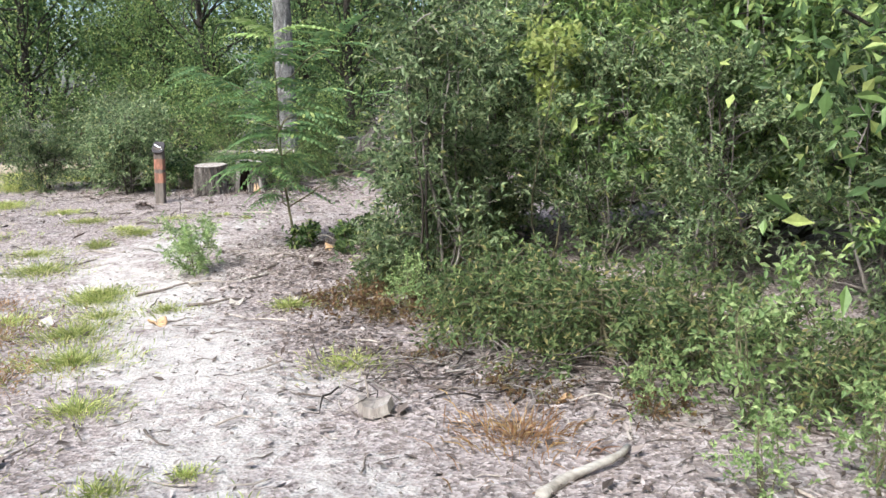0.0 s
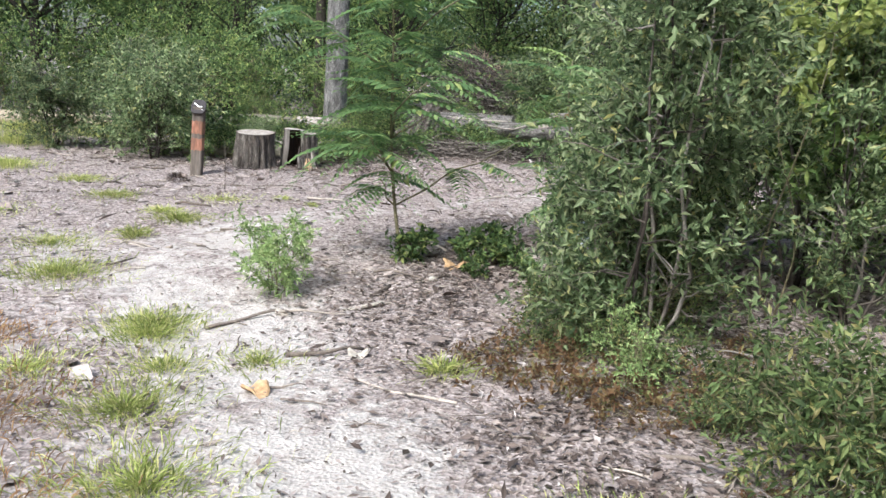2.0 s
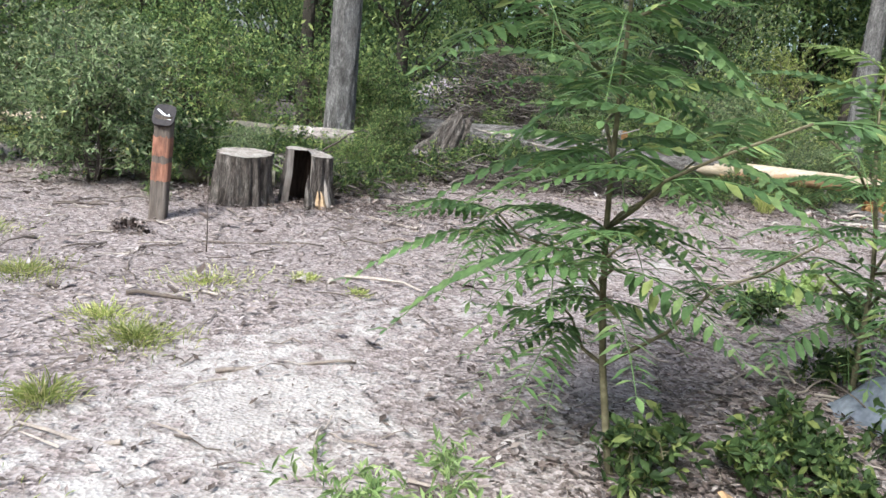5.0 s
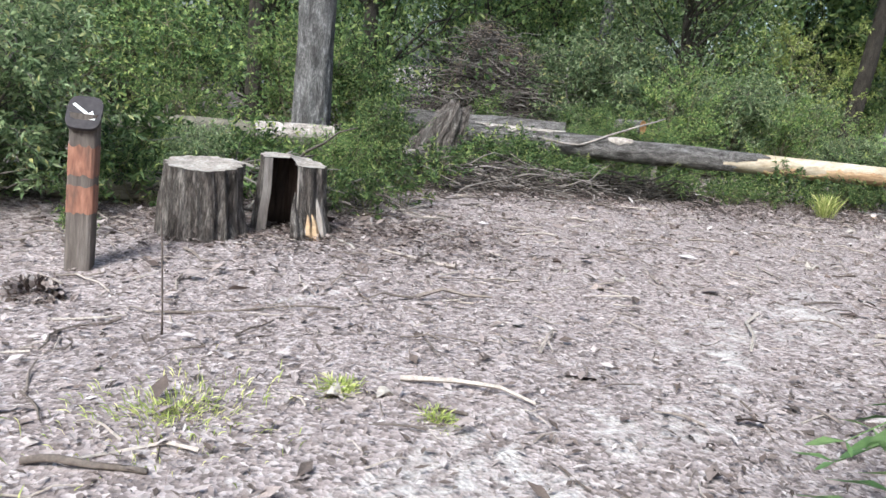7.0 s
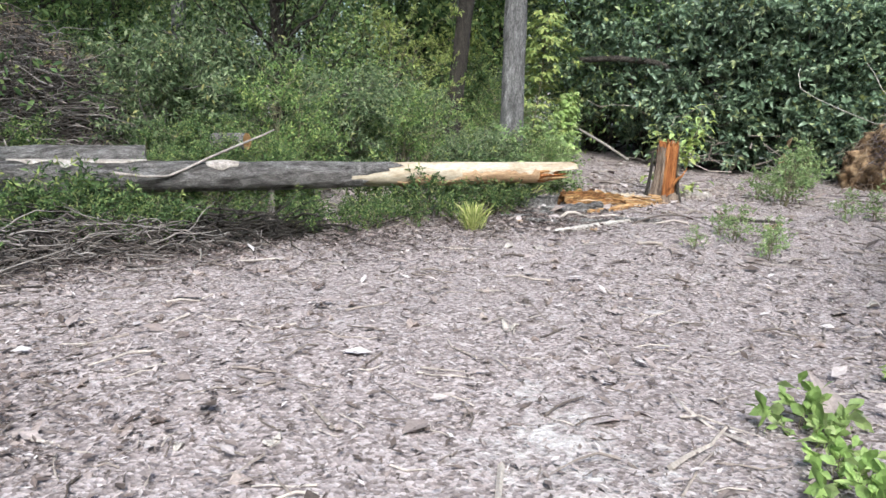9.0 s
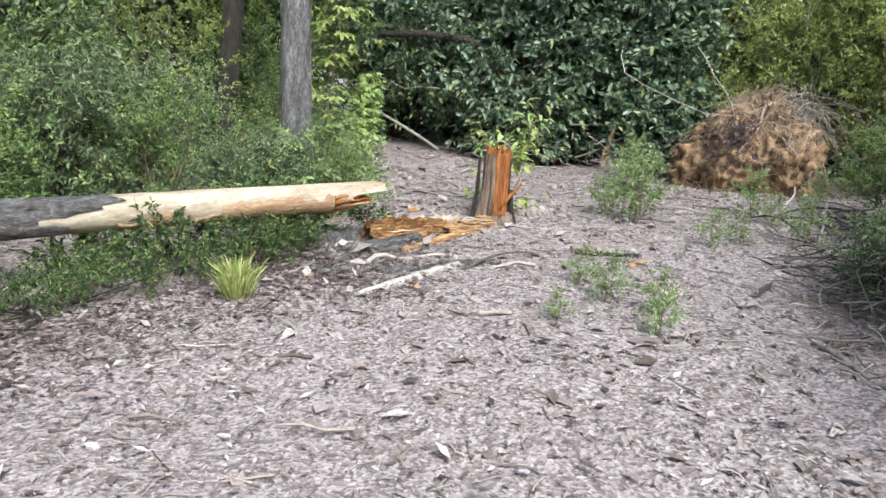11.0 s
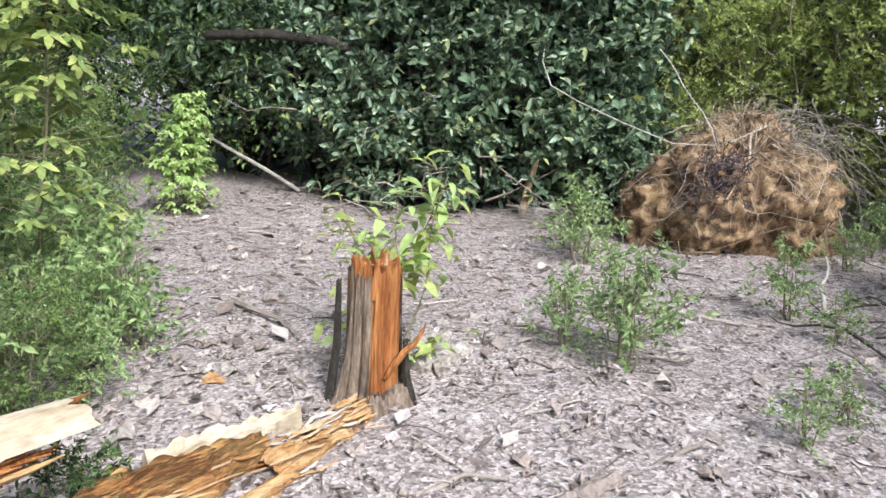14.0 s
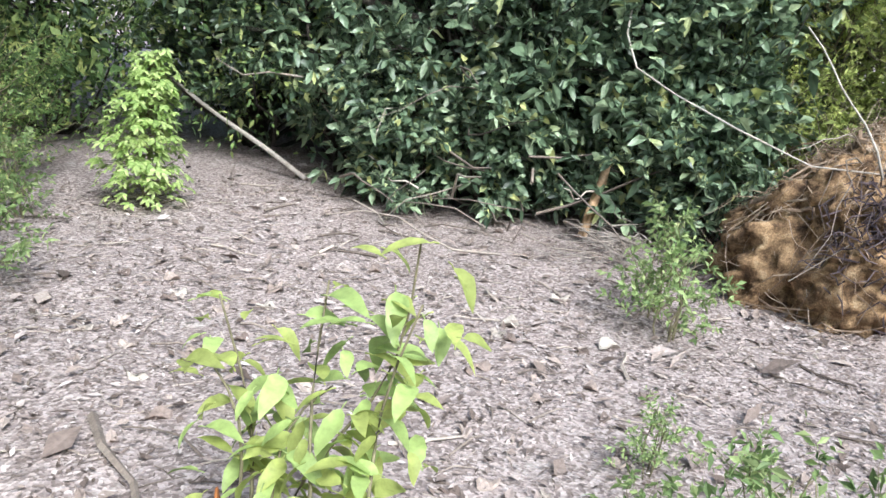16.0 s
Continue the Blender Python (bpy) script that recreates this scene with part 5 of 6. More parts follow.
def snag():
    """The tall broken stump: grey bark shell, orange rotten heart, splinters."""
    root = thing("broken_stump", "broken pine stump with orange rotten splintered heart", "stump", on(8.92, 5.21, -0.03, 0))
    face = math.radians(215)

    def bark(u, a):
        n = noise.noise((3 * math.cos(a), 3 * math.sin(a), u * 1.5)) + 0.5 * noise.noise((14 * math.cos(a), 14 * math.sin(a), u * 1.5)) - 0.7 * abs(math.sin(8 * a + 1.5 * noise.noise((0, a, u * 2)))) ** 6
        r = (0.122 + 0.062 * (1 - u) ** 3 * (1 + 0.5 * math.sin(5 * a + 1))) * (1 + 0.09 * n)
        return (r * math.cos(a) + 0.015 * u, r * math.sin(a), u * (0.66 + 0.06 * noise.noise((4 * math.cos(a), 4 * math.sin(a), 3))))

    g = Geo()
    barrel(g, 40, 150, bark, False, (math.radians(300), math.radians(218 + 360)))
    part("bark", g, M_SNAG, root, "grey bark shell")

    def low(u, a):
        x, y, z = bark(u * (0.17 + 0.10 * noise.noise((7 * math.cos(a), 7 * math.sin(a), 1)) + 0.05 * noise.noise((22 * math.cos(a), 22 * math.sin(a), 1))), a)
        return (x * (1.04 - 0.05 * u), y * (1.04 - 0.05 * u), z)

    g = Geo()
    w, f = barrel(g, 14, 150, low)
    g.add(w, f)
    part("bark_foot", g, M_SNAG, root)

    def heart(u, a):
        n = noise.noise((5 * math.cos(a) + 9, 5 * math.sin(a), u * 1.2)) + 0.15 * abs(math.sin(9 * a)) + 0.7 * noise.noise((16 * math.cos(a), 16 * math.sin(a), u * 2))
        dent = 0.16 * math.exp(-((a - math.radians(252)) / 0.3) ** 2) * math.sin(math.pi * min(1.0, 0.15 + u))
        r = 0.112 * (1 + 0.10 * n - dent)
        z = u * (0.68 + 0.10 * noise.noise((6 * math.cos(a), 6 * math.sin(a), 7)))
        return (r * math.cos(a) + 0.015 * u, r * math.sin(a), z)

    g = Geo()
    w, f = barrel(g, 34, 150, heart)
    g.add(w, f)
    part("heartwood", g, M_ROT, root, "orange rotten heartwood")
    rg = np.random.default_rng(6)
    for k in range(34):
        s = Geo()
        a, r = rg.uniform(0, 2 * math.pi), 0.105 * math.sqrt(rg.random())
        x, y = r * math.cos(a), r * math.sin(a)
        tube(s, bend(rg, (x, y, 0.55), (x * 1.1 + 0.015, y * 1.1, 0.67 + 0.08 * rg.random()), 4, 0.03), [0.017, 0.015, 0.010, 0.002], 5)
        part("splinter", s, M_ROT if k % 4 else M_INNER, root)
    s = Geo()
    p = np.array([math.cos(radians(268)) * 0.115, math.sin(radians(268)) * 0.115, 0.25])
    tube(s, [p + [-0.02, 0.01, -0.08], p + [0.02, -0.015, -0.01], p + [0.045, -0.05, 0.05], p + [0.075, -0.085, 0.09], p + [0.10, -0.11, 0.15], p + [0.11, -0.12, 0.19]], [0.012, 0.02, 0.017, 0.013, 0.008, 0.002], 6)
    part("splinter", s, M_ROT, root, "long torn orange splinter")
    for off, h in ((1.45, 0.34), (-1.35, 0.62)):
        s = Geo()
        a = face + off
        q = np.array([math.cos(a), math.sin(a), 0]) * 0.165
        tube(s, [q * 1.25 + [0, 0, 0], q + [0, 0, h * 0.5], q * 0.95 + [0, 0, h]], [0.024, 0.02, 0.012], 6)
        part("bark_strip", s, M_BARK_DARK, root, "loose dark bark strip")


snag()


def slab(name, label, a, b, width, thick, seed, mat, category="wood piece", group=""):
    """A torn flat piece of wood or bark lying between two points on the ground."""
    rg = np.random.default_rng(seed)
    a, b = np.array(a, float), np.array(b, float)
    n = 25
    d = (b - a) / np.linalg.norm(b - a)
    s = np.array([-d[1], d[0]])
    v = []
    for i in range(n):
        t = i / (n - 1)
        c = a + (b - a) * t
        w = width * (0.95 + 0.45 * noise.noise((t * 5, seed, 0)) + 0.12 * rg.normal()) * (0.4 + 0.6 * math.sin(math.pi * min(max(t, 0.1), 0.9)))
        for k, (o, h) in enumerate(((-0.5, 0.0), (-0.42, 0.8), (0.0, 1.0 + 0.3 * rg.random()), (0.42, 0.8), (0.5, 0.0))):
            p = c + s * w * (o + 0.05 * rg.normal() + 0.25 * noise.noise((t * 3, seed, 5)))
            v.append((p[0], p[1], float(gz(*p)) + thick * h * (0.85 + 0.28 * noise.noise((t * 6, o * 3, seed))) + (0.0 if h else -0.008)))
    f = []
    for i in range(n - 1):
        for k in range(4):
            p = i * 5 + k
            f += [(p, p + 1, p + 6), (p, p + 6, p + 5)]
    f += [(0, 2, 1), (0, 4, 2), (2, 4, 3)]
    e = (n - 1) * 5
    f += [(e, e + 1, e + 2), (e, e + 2, e + 4), (e + 2, e + 3, e + 4)]
    f += [(0, 5 * (n - 1), 5 * (n - 1) + 4), (0, 5 * (n - 1) + 4, 4)]
    geo = Geo()
    geo.add(np.array(v), f)
    return single(name, geo, mat, label, category, group=group)


def crumbled_log():
    """The rotten length between log and stump: a ridged orange core, fibres, torn strips and grey bark."""
    root = thing("rotten_log_piece", "rotten orange log piece fallen apart into fibres", "log")
    rg = np.random.default_rng(8)

    def mound(name, a, b, wide, high, mat, label, seed, nu=60, na=27):
        a, b = np.array(a), np.array(b)
        d = (b - a) / np.linalg.norm(b - a)
        side = np.array([-d[1], d[0]])
        v, f = [], []
        for i in range(nu):
            u = i / (nu - 1)
            w = wide * (0.62 + 0.38 * math.sin(math.pi * min(0.9, u + 0.14))) * (1 + 0.3 * noise.noise((u * 7, seed, 0)))
            for k in range(na):
                o = k / (na - 1) * 2 - 1
                ridge = abs(math.sin(o * 13 + 2.5 * noise.noise((u * 3, seed, 1)))) * 0.35 + noise.noise((u * 4, o * 6, seed)) * 0.8 + noise.noise((u * 9, o * 20, seed + 4)) * 0.55
                h = high * max(0.0, 1 - abs(o) ** 2.6) * (1 - 0.35 * u) * (0.75 + 0.6 * ridge)
                e = 0.05 * noise.noise((o * 6, seed, 9.0)) * abs(2 * u - 1)
                p = a + (b - a) * (u + e) + side * o * w
                v.append((p[0], p[1], float(gz(*p)) + max(h, 0) - 0.008))
        for i in range(nu - 1):
            for k in range(na - 1):
                q = i * na + k
                f += [(q, q + na, q + na + 1), (q, q + na + 1, q + 1)]
        g = Geo()
        g.add(v, f)
        part(name, g, mat, root, label)

    mound("rotten_core", (7.36, 5.08), (8.22, 5.13), 0.12, 0.19, M_CRUMB, "crumbling orange rotten core", 2)
    mound("fibrous_piece", (8.12, 4.98), (8.78, 5.12), 0.085, 0.10, M_ROT_PALE, "tan fibrous torn wood", 5, 40, 19)
    for a, b, n, mats in (((7.36, 5.06), (8.2, 5.1), 60, (M_ROT_PALE, M_ROT, M_INNER)), ((8.05, 4.97), (8.8, 5.12), 44, (M_ROT_PALE, M_INNER, M_PALESTICK, M_ROT_PALE))):
        a, b = np.array(a), np.array(b)
        for k in range(n):
            u0 = rg.random() * 0.9
            u1 = u0 + rg.uniform(0.1, 0.35)
            off = np.array([0.0, rg.normal(0, 0.06)])
            p, q = a + (b - a) * u0 + off, a + (b - a) * u1 + off * rg.uniform(0.9, 1.6)
            h = max(0.01, 0.13 * (1 - (off[1] / 0.13) ** 2) * (1 - 0.4 * u0)) * rg.uniform(0.75, 1.1)
            s = Geo()
            r = rg.uniform(0.004, 0.011)
            tube(s, bend(rg, (*p, float(gz(*p)) + h), (*q, float(gz(*q)) + h * 0.75), 5, 0.03), [r * 0.5, r, r * 1.1, r, 0.002], 4)
            part("fibre_strip", s, mats[k % len(mats)], root)


crumbled_log()
slab("pale_plank", "bleached split slab of sapwood on leaf litter", (6.55, 4.08), (7.62, 4.27), 0.088, 0.035, 61, M_PALESTICK)
slab("pale_plank", "long tan split slab beside the rotten log", (7.46, 4.74), (8.42, 4.99), 0.085, 0.05, 62, M_ROT_PALE)
slab("torn_slab", "bleached torn sapwood slab behind the rotten log", (7.82, 5.33), (8.5, 5.24), 0.10, 0.11, 66, M_PEELED)
slab("torn_slab", "bleached torn sapwood slab behind the rotten log", (7.46, 5.28), (7.70, 5.27), 0.08, 0.05, 67, M_PEELED)
slab("bark_shell", "thick grey bark shell fallen from the rotten log", (6.92, 5.36), (7.46, 5.2), 0.21, 0.13, 68, M_LOGBARK, "bark piece")
slab("bark_shell", "thick grey bark shell fallen from the rotten log", (7.0, 4.92), (7.78, 4.92), 0.15, 0.085, 69, M_LOGBARK, "bark piece")
slab("bark_slab", "grey-brown broken bark slab on litter", (8.66, 4.06), (9.04, 3.98), 0.09, 0.05, 71, M_BARKCHIP, "bark piece")
slab("bark_slab", "pale grey bark slab on litter", (8.80, 3.92), (9.06, 3.74), 0.12, 0.05, 72, M_GREYWOOD, "bark piece")
slab("bark_slab", "dark bark slab edge on litter", (8.62, 4.0), (8.95, 3.62), 0.05, 0.04, 73, M_BARK_DARK, "bark piece")
slab("bark_slab", "tan bark slab on litter", (8.64, 3.49), (8.95, 3.55), 0.09, 0.03, 74, M_INNER, "bark piece")
slab("grey_slab", "broken grey bark slab lying on litter", (9.31, 5.28), (9.75, 5.29), 0.15, 0.07, 63, M_SAWN)
slab("grey_slab", "pale broken bark slab lying on litter", (9.59, 5.53), (9.89, 5.53), 0.11, 0.05, 64, M_SAWN)
for k, (x0, y0, x1, y1, w) in enumerate([(7.2, 5.3, 7.52, 5.2, 0.09), (7.1, 4.93, 7.72, 4.74, 0.075), (6.8, 5.32, 7.1, 5.15, 0.10), (6.98, 4.45, 7.34, 4.24, 0.08), (6.75, 5.0, 7.06, 4.8, 0.09), (7.5, 4.36, 7.86, 4.08, 0.05), (6.6, 4.62, 6.85, 4.4, 0.08), (6.45, 4.85, 6.75, 4.74, 0.06)]):
    slab("grey_bark_slab", "curved grey bark slab fallen beside broken log", (x0, y0), (x1, y1), w, 0.045, 670 + k, M_LOGBARK, "bark piece", "fallen bark slabs")


# ---- marker post ----
def marker_post():
    root = thing("marker_post", "weathered wooden trail post with orange paint bands", "post", on(0.0, 0.04, 0, 12, 1, 0, 2.5))
    w, h = 0.066, 0.80
    geo = Geo()

    def shape(u, a):
        c, s = math.cos(a), math.sin(a)
        k = (abs(c) ** 6 + abs(s) ** 6) ** (-1 / 6)
        r = w * k * (1 + 0.02 * noise.noise((6 * c, 6 * s, u * 3)))
        return (r * c, r * s, -0.08 + u * (h + 0.08))

    t, f = barrel(geo, 20, 40, shape)
    geo.add(t, f)
    part("shaft", geo, M_POST, root)
    for z0, z1 in ((0.30, 0.44), (0.49, 0.64)):
        g = Geo()

        def band(u, a, z0=z0, z1=z1):
            x, y, _ = shape(0.5, a)
            return (x * 1.03, y * 1.03, z0 + (z1 - z0) * u + 0.02 * noise.noise((4 * math.cos(a), 4 * math.sin(a), z0 * 9 + u)))

        barrel(g, 6, 40, band, False)
        part("paint_band", g, M_ORANGE, root, "faded orange paint band")
    # slanted dark plate with a white arrow on the top
    tilt = Matrix.Translation((0.0, -0.035, h + 0.005)) @ Euler((radians(48), 0, 0)).to_matrix().to_4x4()
    g = Geo()
    ang = np.linspace(0, 2 * math.pi, 28, endpoint=False)
    rim = np.stack([0.082 * np.sign(np.cos(ang)) * np.abs(np.cos(ang)) ** 0.55, 0.10 * np.sign(np.sin(ang)) * np.abs(np.sin(ang)) ** 0.55], -1)
    v = [tilt @ Vector((x, y, z)) for z in (-0.02, 0.0) for x, y in rim] + [tilt @ Vector((0, 0, 0.0)), tilt @ Vector((0, 0, -0.02))]
    n = 28
    f = []
    for k in range(n):
        j = (k + 1) % n
        f += [(k, j, n + j), (k, n + j, n + k), (n + k, n + j, 2 * n), (j, k, 2 * n + 1)]
    g.add([tuple(p) for p in v], f)
    plate = part("sign_plate", g, M_PLATE, root, "dark slanted sign plate")
    g = Geo()
    c, s = math.cos(radians(-38)), math.sin(radians(-38))
    flat = [(-0.07, 0.008), (-0.07, -0.008), (0.03, -0.008), (0.03, 0.008), (0.022, 0.032), (0.075, 0.0), (0.022, -0.032)]
    g.add([tuple(tilt @ Vector((x * c - y * s, x * s + y * c, 0.004))) for x, y in flat], [(0, 1, 2), (0, 2, 3), (4, 6, 5)])
    part("arrow", g, M_WHITE, plate, "white direction arrow")


marker_post()


# ---- upturned root balls ----
def root_ball(m, rx, ry, h, seed, label, mat, roots, root_mat, dark=None):
    rg = np.random.default_rng(seed)
    root = thing("root_ball", label, "root ball", m)
    geo = Geo()

    def shape(u, a):
        lat = u * math.pi / 2
        n = noise.noise((2 * math.cos(a) * math.cos(lat) + seed, 2 * math.sin(a) * math.cos(lat), 2 * u)) - 1.1 * max(0.0, noise.noise((4 * math.cos(a) * math.cos(lat), 4 * math.sin(a) * math.cos(lat) + seed, 5 * u))) + 0.4 * noise.noise((13 * math.cos(a), 13 * math.sin(a), 13 * u)) + 0.25 * noise.noise((27 * math.cos(a), 27 * math.sin(a), 27 * u))
        k = 1 + 0.34 * n
        return (rx * math.cos(a) * math.cos(lat) ** 0.9 * k, ry * math.sin(a) * math.cos(lat) ** 0.9 * k, h * math.sin(lat) * (1 + 0.14 * n) - 0.05)

    w, f = barrel(geo, 64, 130, shape)
    geo.add(w, f)
    part("soil", geo, mat, root, smooth=True)
    for k in range(roots):
        s = Geo()
        a, u = rg.uniform(0, 2 * math.pi), rg.random() ** 0.8
        p = np.array(shape(u, a)) * 0.97
        a2, u2 = a + rg.normal(0, 0.7), min(0.98, max(0.0, u - abs(rg.normal(0, 0.5))))
        q = np.array(shape(u2, a2)) * rg.uniform(0.97, 1.2)
        q[2] = max(q[2], 0.01)
        mid = np.array(shape((u + u2) / 2, (a + a2) / 2)) * rg.uniform(1.03, 1.2)
        mid[2] = max(mid[2], 0.02)
        t = np.linspace(0, 1, 7)[:, None]
        line = p * (1 - t) ** 2 + 2 * t * (1 - t) * mid + q * t ** 2 + rg.normal(0, 0.02, (7, 3)) * np.sin(np.pi * t)
        line[:, 2] = np.maximum(line[:, 2], 0.005)
        r = rg.uniform(0.003, 0.012) if k % 7 else rg.uniform(0.014, 0.028)
        tube(s, line, np.linspace(r, r * 0.3, 7), 5)
        part("root", s, root_mat, root)
    hair = Geo()
    for k in range(380):
        a, u = rg.uniform(0, 2 * math.pi), rg.random() ** 0.5
        t = np.linspace(0, 1, 6)
        da, du = rg.normal(0, 0.35), rg.uniform(-0.1, 0.5)
        out = rg.uniform(0.02, 0.14)
        line = np.array([np.array(shape(max(0.0, u - du * w), a + da * w)) * (1 + out * math.sin(math.pi * w * 0.8)) for w in t]) + rg.normal(0, 0.025, (6, 3))
        line[:, 2] = np.maximum(line[:, 2], 0.01)
        tube(hair, line, np.linspace(0.004, 0.0015, 6) * rg.uniform(0.5, 1.3), 3, cap=False)
    tagged(part("root_hair", hair, root_mat, root), kind="stuff")
    if dark:
        mat_g = Geo()
        a0, u0 = dark
        for k in range(260):
            a, u = a0 + rg.normal(0, 0.16), min(0.95, max(0.05, u0 + rg.normal(0, 0.11)))
            p = np.array(shape(u, a)) * 1.01
            q = p + rg.normal(0, 0.07, 3) + np.array([math.cos(a), math.sin(a), 0.1]) * 0.06
            tube(mat_g, bend(rg, p, q, 4, 0.2), [0.006, 0.006, 0.005, 0.003], 3, cap=False)
        tagged(part("dark_root_mat", mat_g, M_DARKROOT, root, "tangle of dark fibrous roots"), kind="stuff")
    return root


root_ball(on(14.45, 5.55, 0, 0), 0.9, 1.05, 1.28, 71, "upturned root ball of orange clay and tangled roots", M_CLAY, 150, M_ROOT, (math.radians(188), 0.42))
root_ball(on(2.45, 8.3, 0.0, 40), 1.0, 0.8, 1.7, 72, "old brown root ball tangled with dead twigs", M_BARK_DARK, 90, M_ROOT)


# ---- brush, sticks and loose pieces ----
def brush_pile(m, count, reach, high, ln, seed, label, mat, r=0.008):
    rg = np.random.default_rng(seed)
    geo = Geo()
    for k in range(count):
        x, y = rg.normal(0, reach[0] * 0.5), rg.normal(0, reach[1] * 0.5)
        z = high * rg.random() * math.exp(-(x / reach[0]) ** 2 - (y / reach[1]) ** 2) + 0.01
        a, l = rg.uniform(0, 2 * math.pi), ln * rg.uniform(0.4, 1.4)
        p = np.array([x, y, z])
        q = p + np.array([math.cos(a), math.sin(a), rg.normal(0, 0.22)]) * l
        q[2] = max(q[2], 0.01)
        rr = r * rg.uniform(0.4, 1.6)
        tube(geo, bend(rg, p, q, 6, 0.06), np.linspace(rr, rr * 0.3, 6), 4, cap=False)
    return single("brush_pile", geo, mat, label, "brush pile", m, kind="stuff", smooth=True)


brush_pile(on(1.5, 4.1), 620, (1.2, 0.6), 0.32, 0.42, 81, "heap of dead grey branches beside log", M_BRUSH, 0.0065)
brush_pile(on(2.6, 4.4), 560, (1.1, 0.5), 0.28, 0.4, 82, "heap of dead grey twigs beside log", M_BRUSH, 0.0065)
brush_pile(on(3.7, 4.75), 320, (0.9, 0.35), 0.22, 0.45, 93, "dark dead twigs under the fallen log", M_BARK_DARK, 0.009)
brush_pile(on(2.3, 4.7), 260, (0.8, 0.4), 0.3, 0.45, 94, "dark dead twigs beside the root plate", M_BARK_DARK, 0.009)
brush_pile(on(0.2, 2.4), 320, (1.1, 0.6), 0.34, 0.5, 83, "dead twigs heaped behind the stumps", M_BRUSH, 0.010)
brush_pile(on(2.3, 7.3), 2600, (1.15, 0.7), 1.9, 0.36, 84, "tangle of brown dead twigs over root ball", M_BRUSH, 0.006)


def draped_twigs(m, count, seed, label, mat):
    """Thin dead twigs arching over from the crest of a root ball and hanging down one flank."""
    rg = np.random.default_rng(seed)
    geo = Geo()
    for k in range(count):
        a = rg.normal(-0.9, 1.1)
        d = np.array([math.cos(a), math.sin(a)])
        r0, r1 = rg.uniform(0.0, 0.6), rg.uniform(0.75, 1.5)
        z0, z1 = rg.uniform(0.75, 1.2), rg.uniform(0.05, 1.1)
        t = np.linspace(0, 1, 9)[:, None]
        lift = rg.uniform(0.05, 0.35)
        xy = d * (r0 + (r1 - r0) * t) + np.array([-d[1], d[0]]) * rg.normal(0, 0.45) * t ** 2
        line = np.concatenate([xy, z0 + (z1 - z0) * t ** 2 + lift * np.sin(np.pi * t)], 1) + rg.normal(0, 0.022, (9, 3)) + np.sin(2 * np.pi * t) * rg.normal(0, 0.09, 3)
        r = rg.uniform(0.0025, 0.008)
        tube(geo, line, np.linspace(r, r * 0.35, 9), 4, cap=False)
    return single("dead_twigs", geo, mat, label, "dead twigs", m, kind="stuff", smooth=True)


draped_twigs(on(14.5, 5.5), 95, 85, "grey dead twigs draped over upturned root ball", M_STICK)
brush_pile(on(14.0, 7.4), 150, (0.7, 0.4), 0.25, 0.55, 86, "grey dead twigs below evergreen thicket", M_GREYWOOD, 0.005)
brush_pile(on(8.6, 1.5), 90, (0.7, 0.4), 0.2, 0.6, 87, "thin dead branches below dark shrub", M_STICK, 0.006)
brush_pile(on(14.1, 9.4), 70, (1.3, 1.8), 1.6, 1.2, 88, "bare grey branches among evergreen leaves", M_STICK, 0.012)
brush_pile(on(10.3, 2.5), 170, (0.7, 0.5), 0.22, 0.5, 90, "dark dead twigs heaped below shrub", M_BRUSH, 0.007)
brush_pile(on(9.3, 2.0), 130, (0.5, 0.5), 0.15, 0.45, 91, "thin dead twigs and stalks beside litter", M_STICK, 0.006)
brush_pile(on(12.2, 3.0), 180, (0.8, 0.5), 0.35, 0.6, 92, "dark dead branches heaped below bank", M_BRUSH, 0.01)
brush_pile(on(5.6, -6.6), 130, (0.9, 0.45), 0.05, 0.4, 95, "thin dead sticks and stalks below low shrubs", M_BRUSH, 0.005)
brush_pile(on(5.4, -4.4), 120, (0.7, 0.6), 0.05, 0.4, 96, "thin dead sticks on litter inside thicket", M_BRUSH, 0.005)
brush_pile(on(4.4, -2.2), 60, (0.8, 0.6), 0.06, 0.5, 89, "thin dead sticks below thicket", M_STICK, 0.005)


def stick(label, a, b, r, seed, mat=M_STICK, za=0.0, zb=0.0, wob=0.03, name="fallen_stick"):
    rg = np.random.default_rng(seed)
    geo = Geo()
    pts = bend(rg, (*a, float(gz(*a)) + r + za), (*b, float(gz(*b)) + r + zb), 8, wob)
    rad = np.linspace(r, r * 0.6, 8) * rg.uniform(0.85, 1.15, 8)
    tube(geo, pts, rad, 8)
    return single(name, geo, mat, label, "stick", smooth=True)


stick("bleached stick lying on dark litter", (2.72, -4.60), (3.28, -4.28), 0.02, 301, M_PALESTICK)
stick("thin dead stick lying on litter", (3.2, -4.35), (3.6, -3.85), 0.012, 302)
stick("forked dead stick lying on litter", (3.25, -3.95), (3.15, -4.3), 0.015, 303)
stick("dark stick on pale sand", (2.45, -4.95), (2.75, -4.55), 0.013, 304)
stick("dark stick on pale sand", (3.0, -5.2), (3.35, -5.0), 0.014, 305)
stick("pale thick stick beside grass", (5.72, -7.95), (6.05, -7.5), 0.025, 306, M_PALESTICK)
stick("dead stick on the sandy edge", (4.6, -5.8), (5.2, -6.15), 0.012, 307)
stick("thin stick pointing up from sand", (4.88, -7.12), (4.86, -7.1), 0.007, 308, zb=0.16)
stick("dead stick lying on litter", (1.55, -2.75), (2.1, -2.45), 0.012, 309)
stick("dark stick lying on litter", (0.75, -1.95), (1.1, -1.95), 0.014, 310)
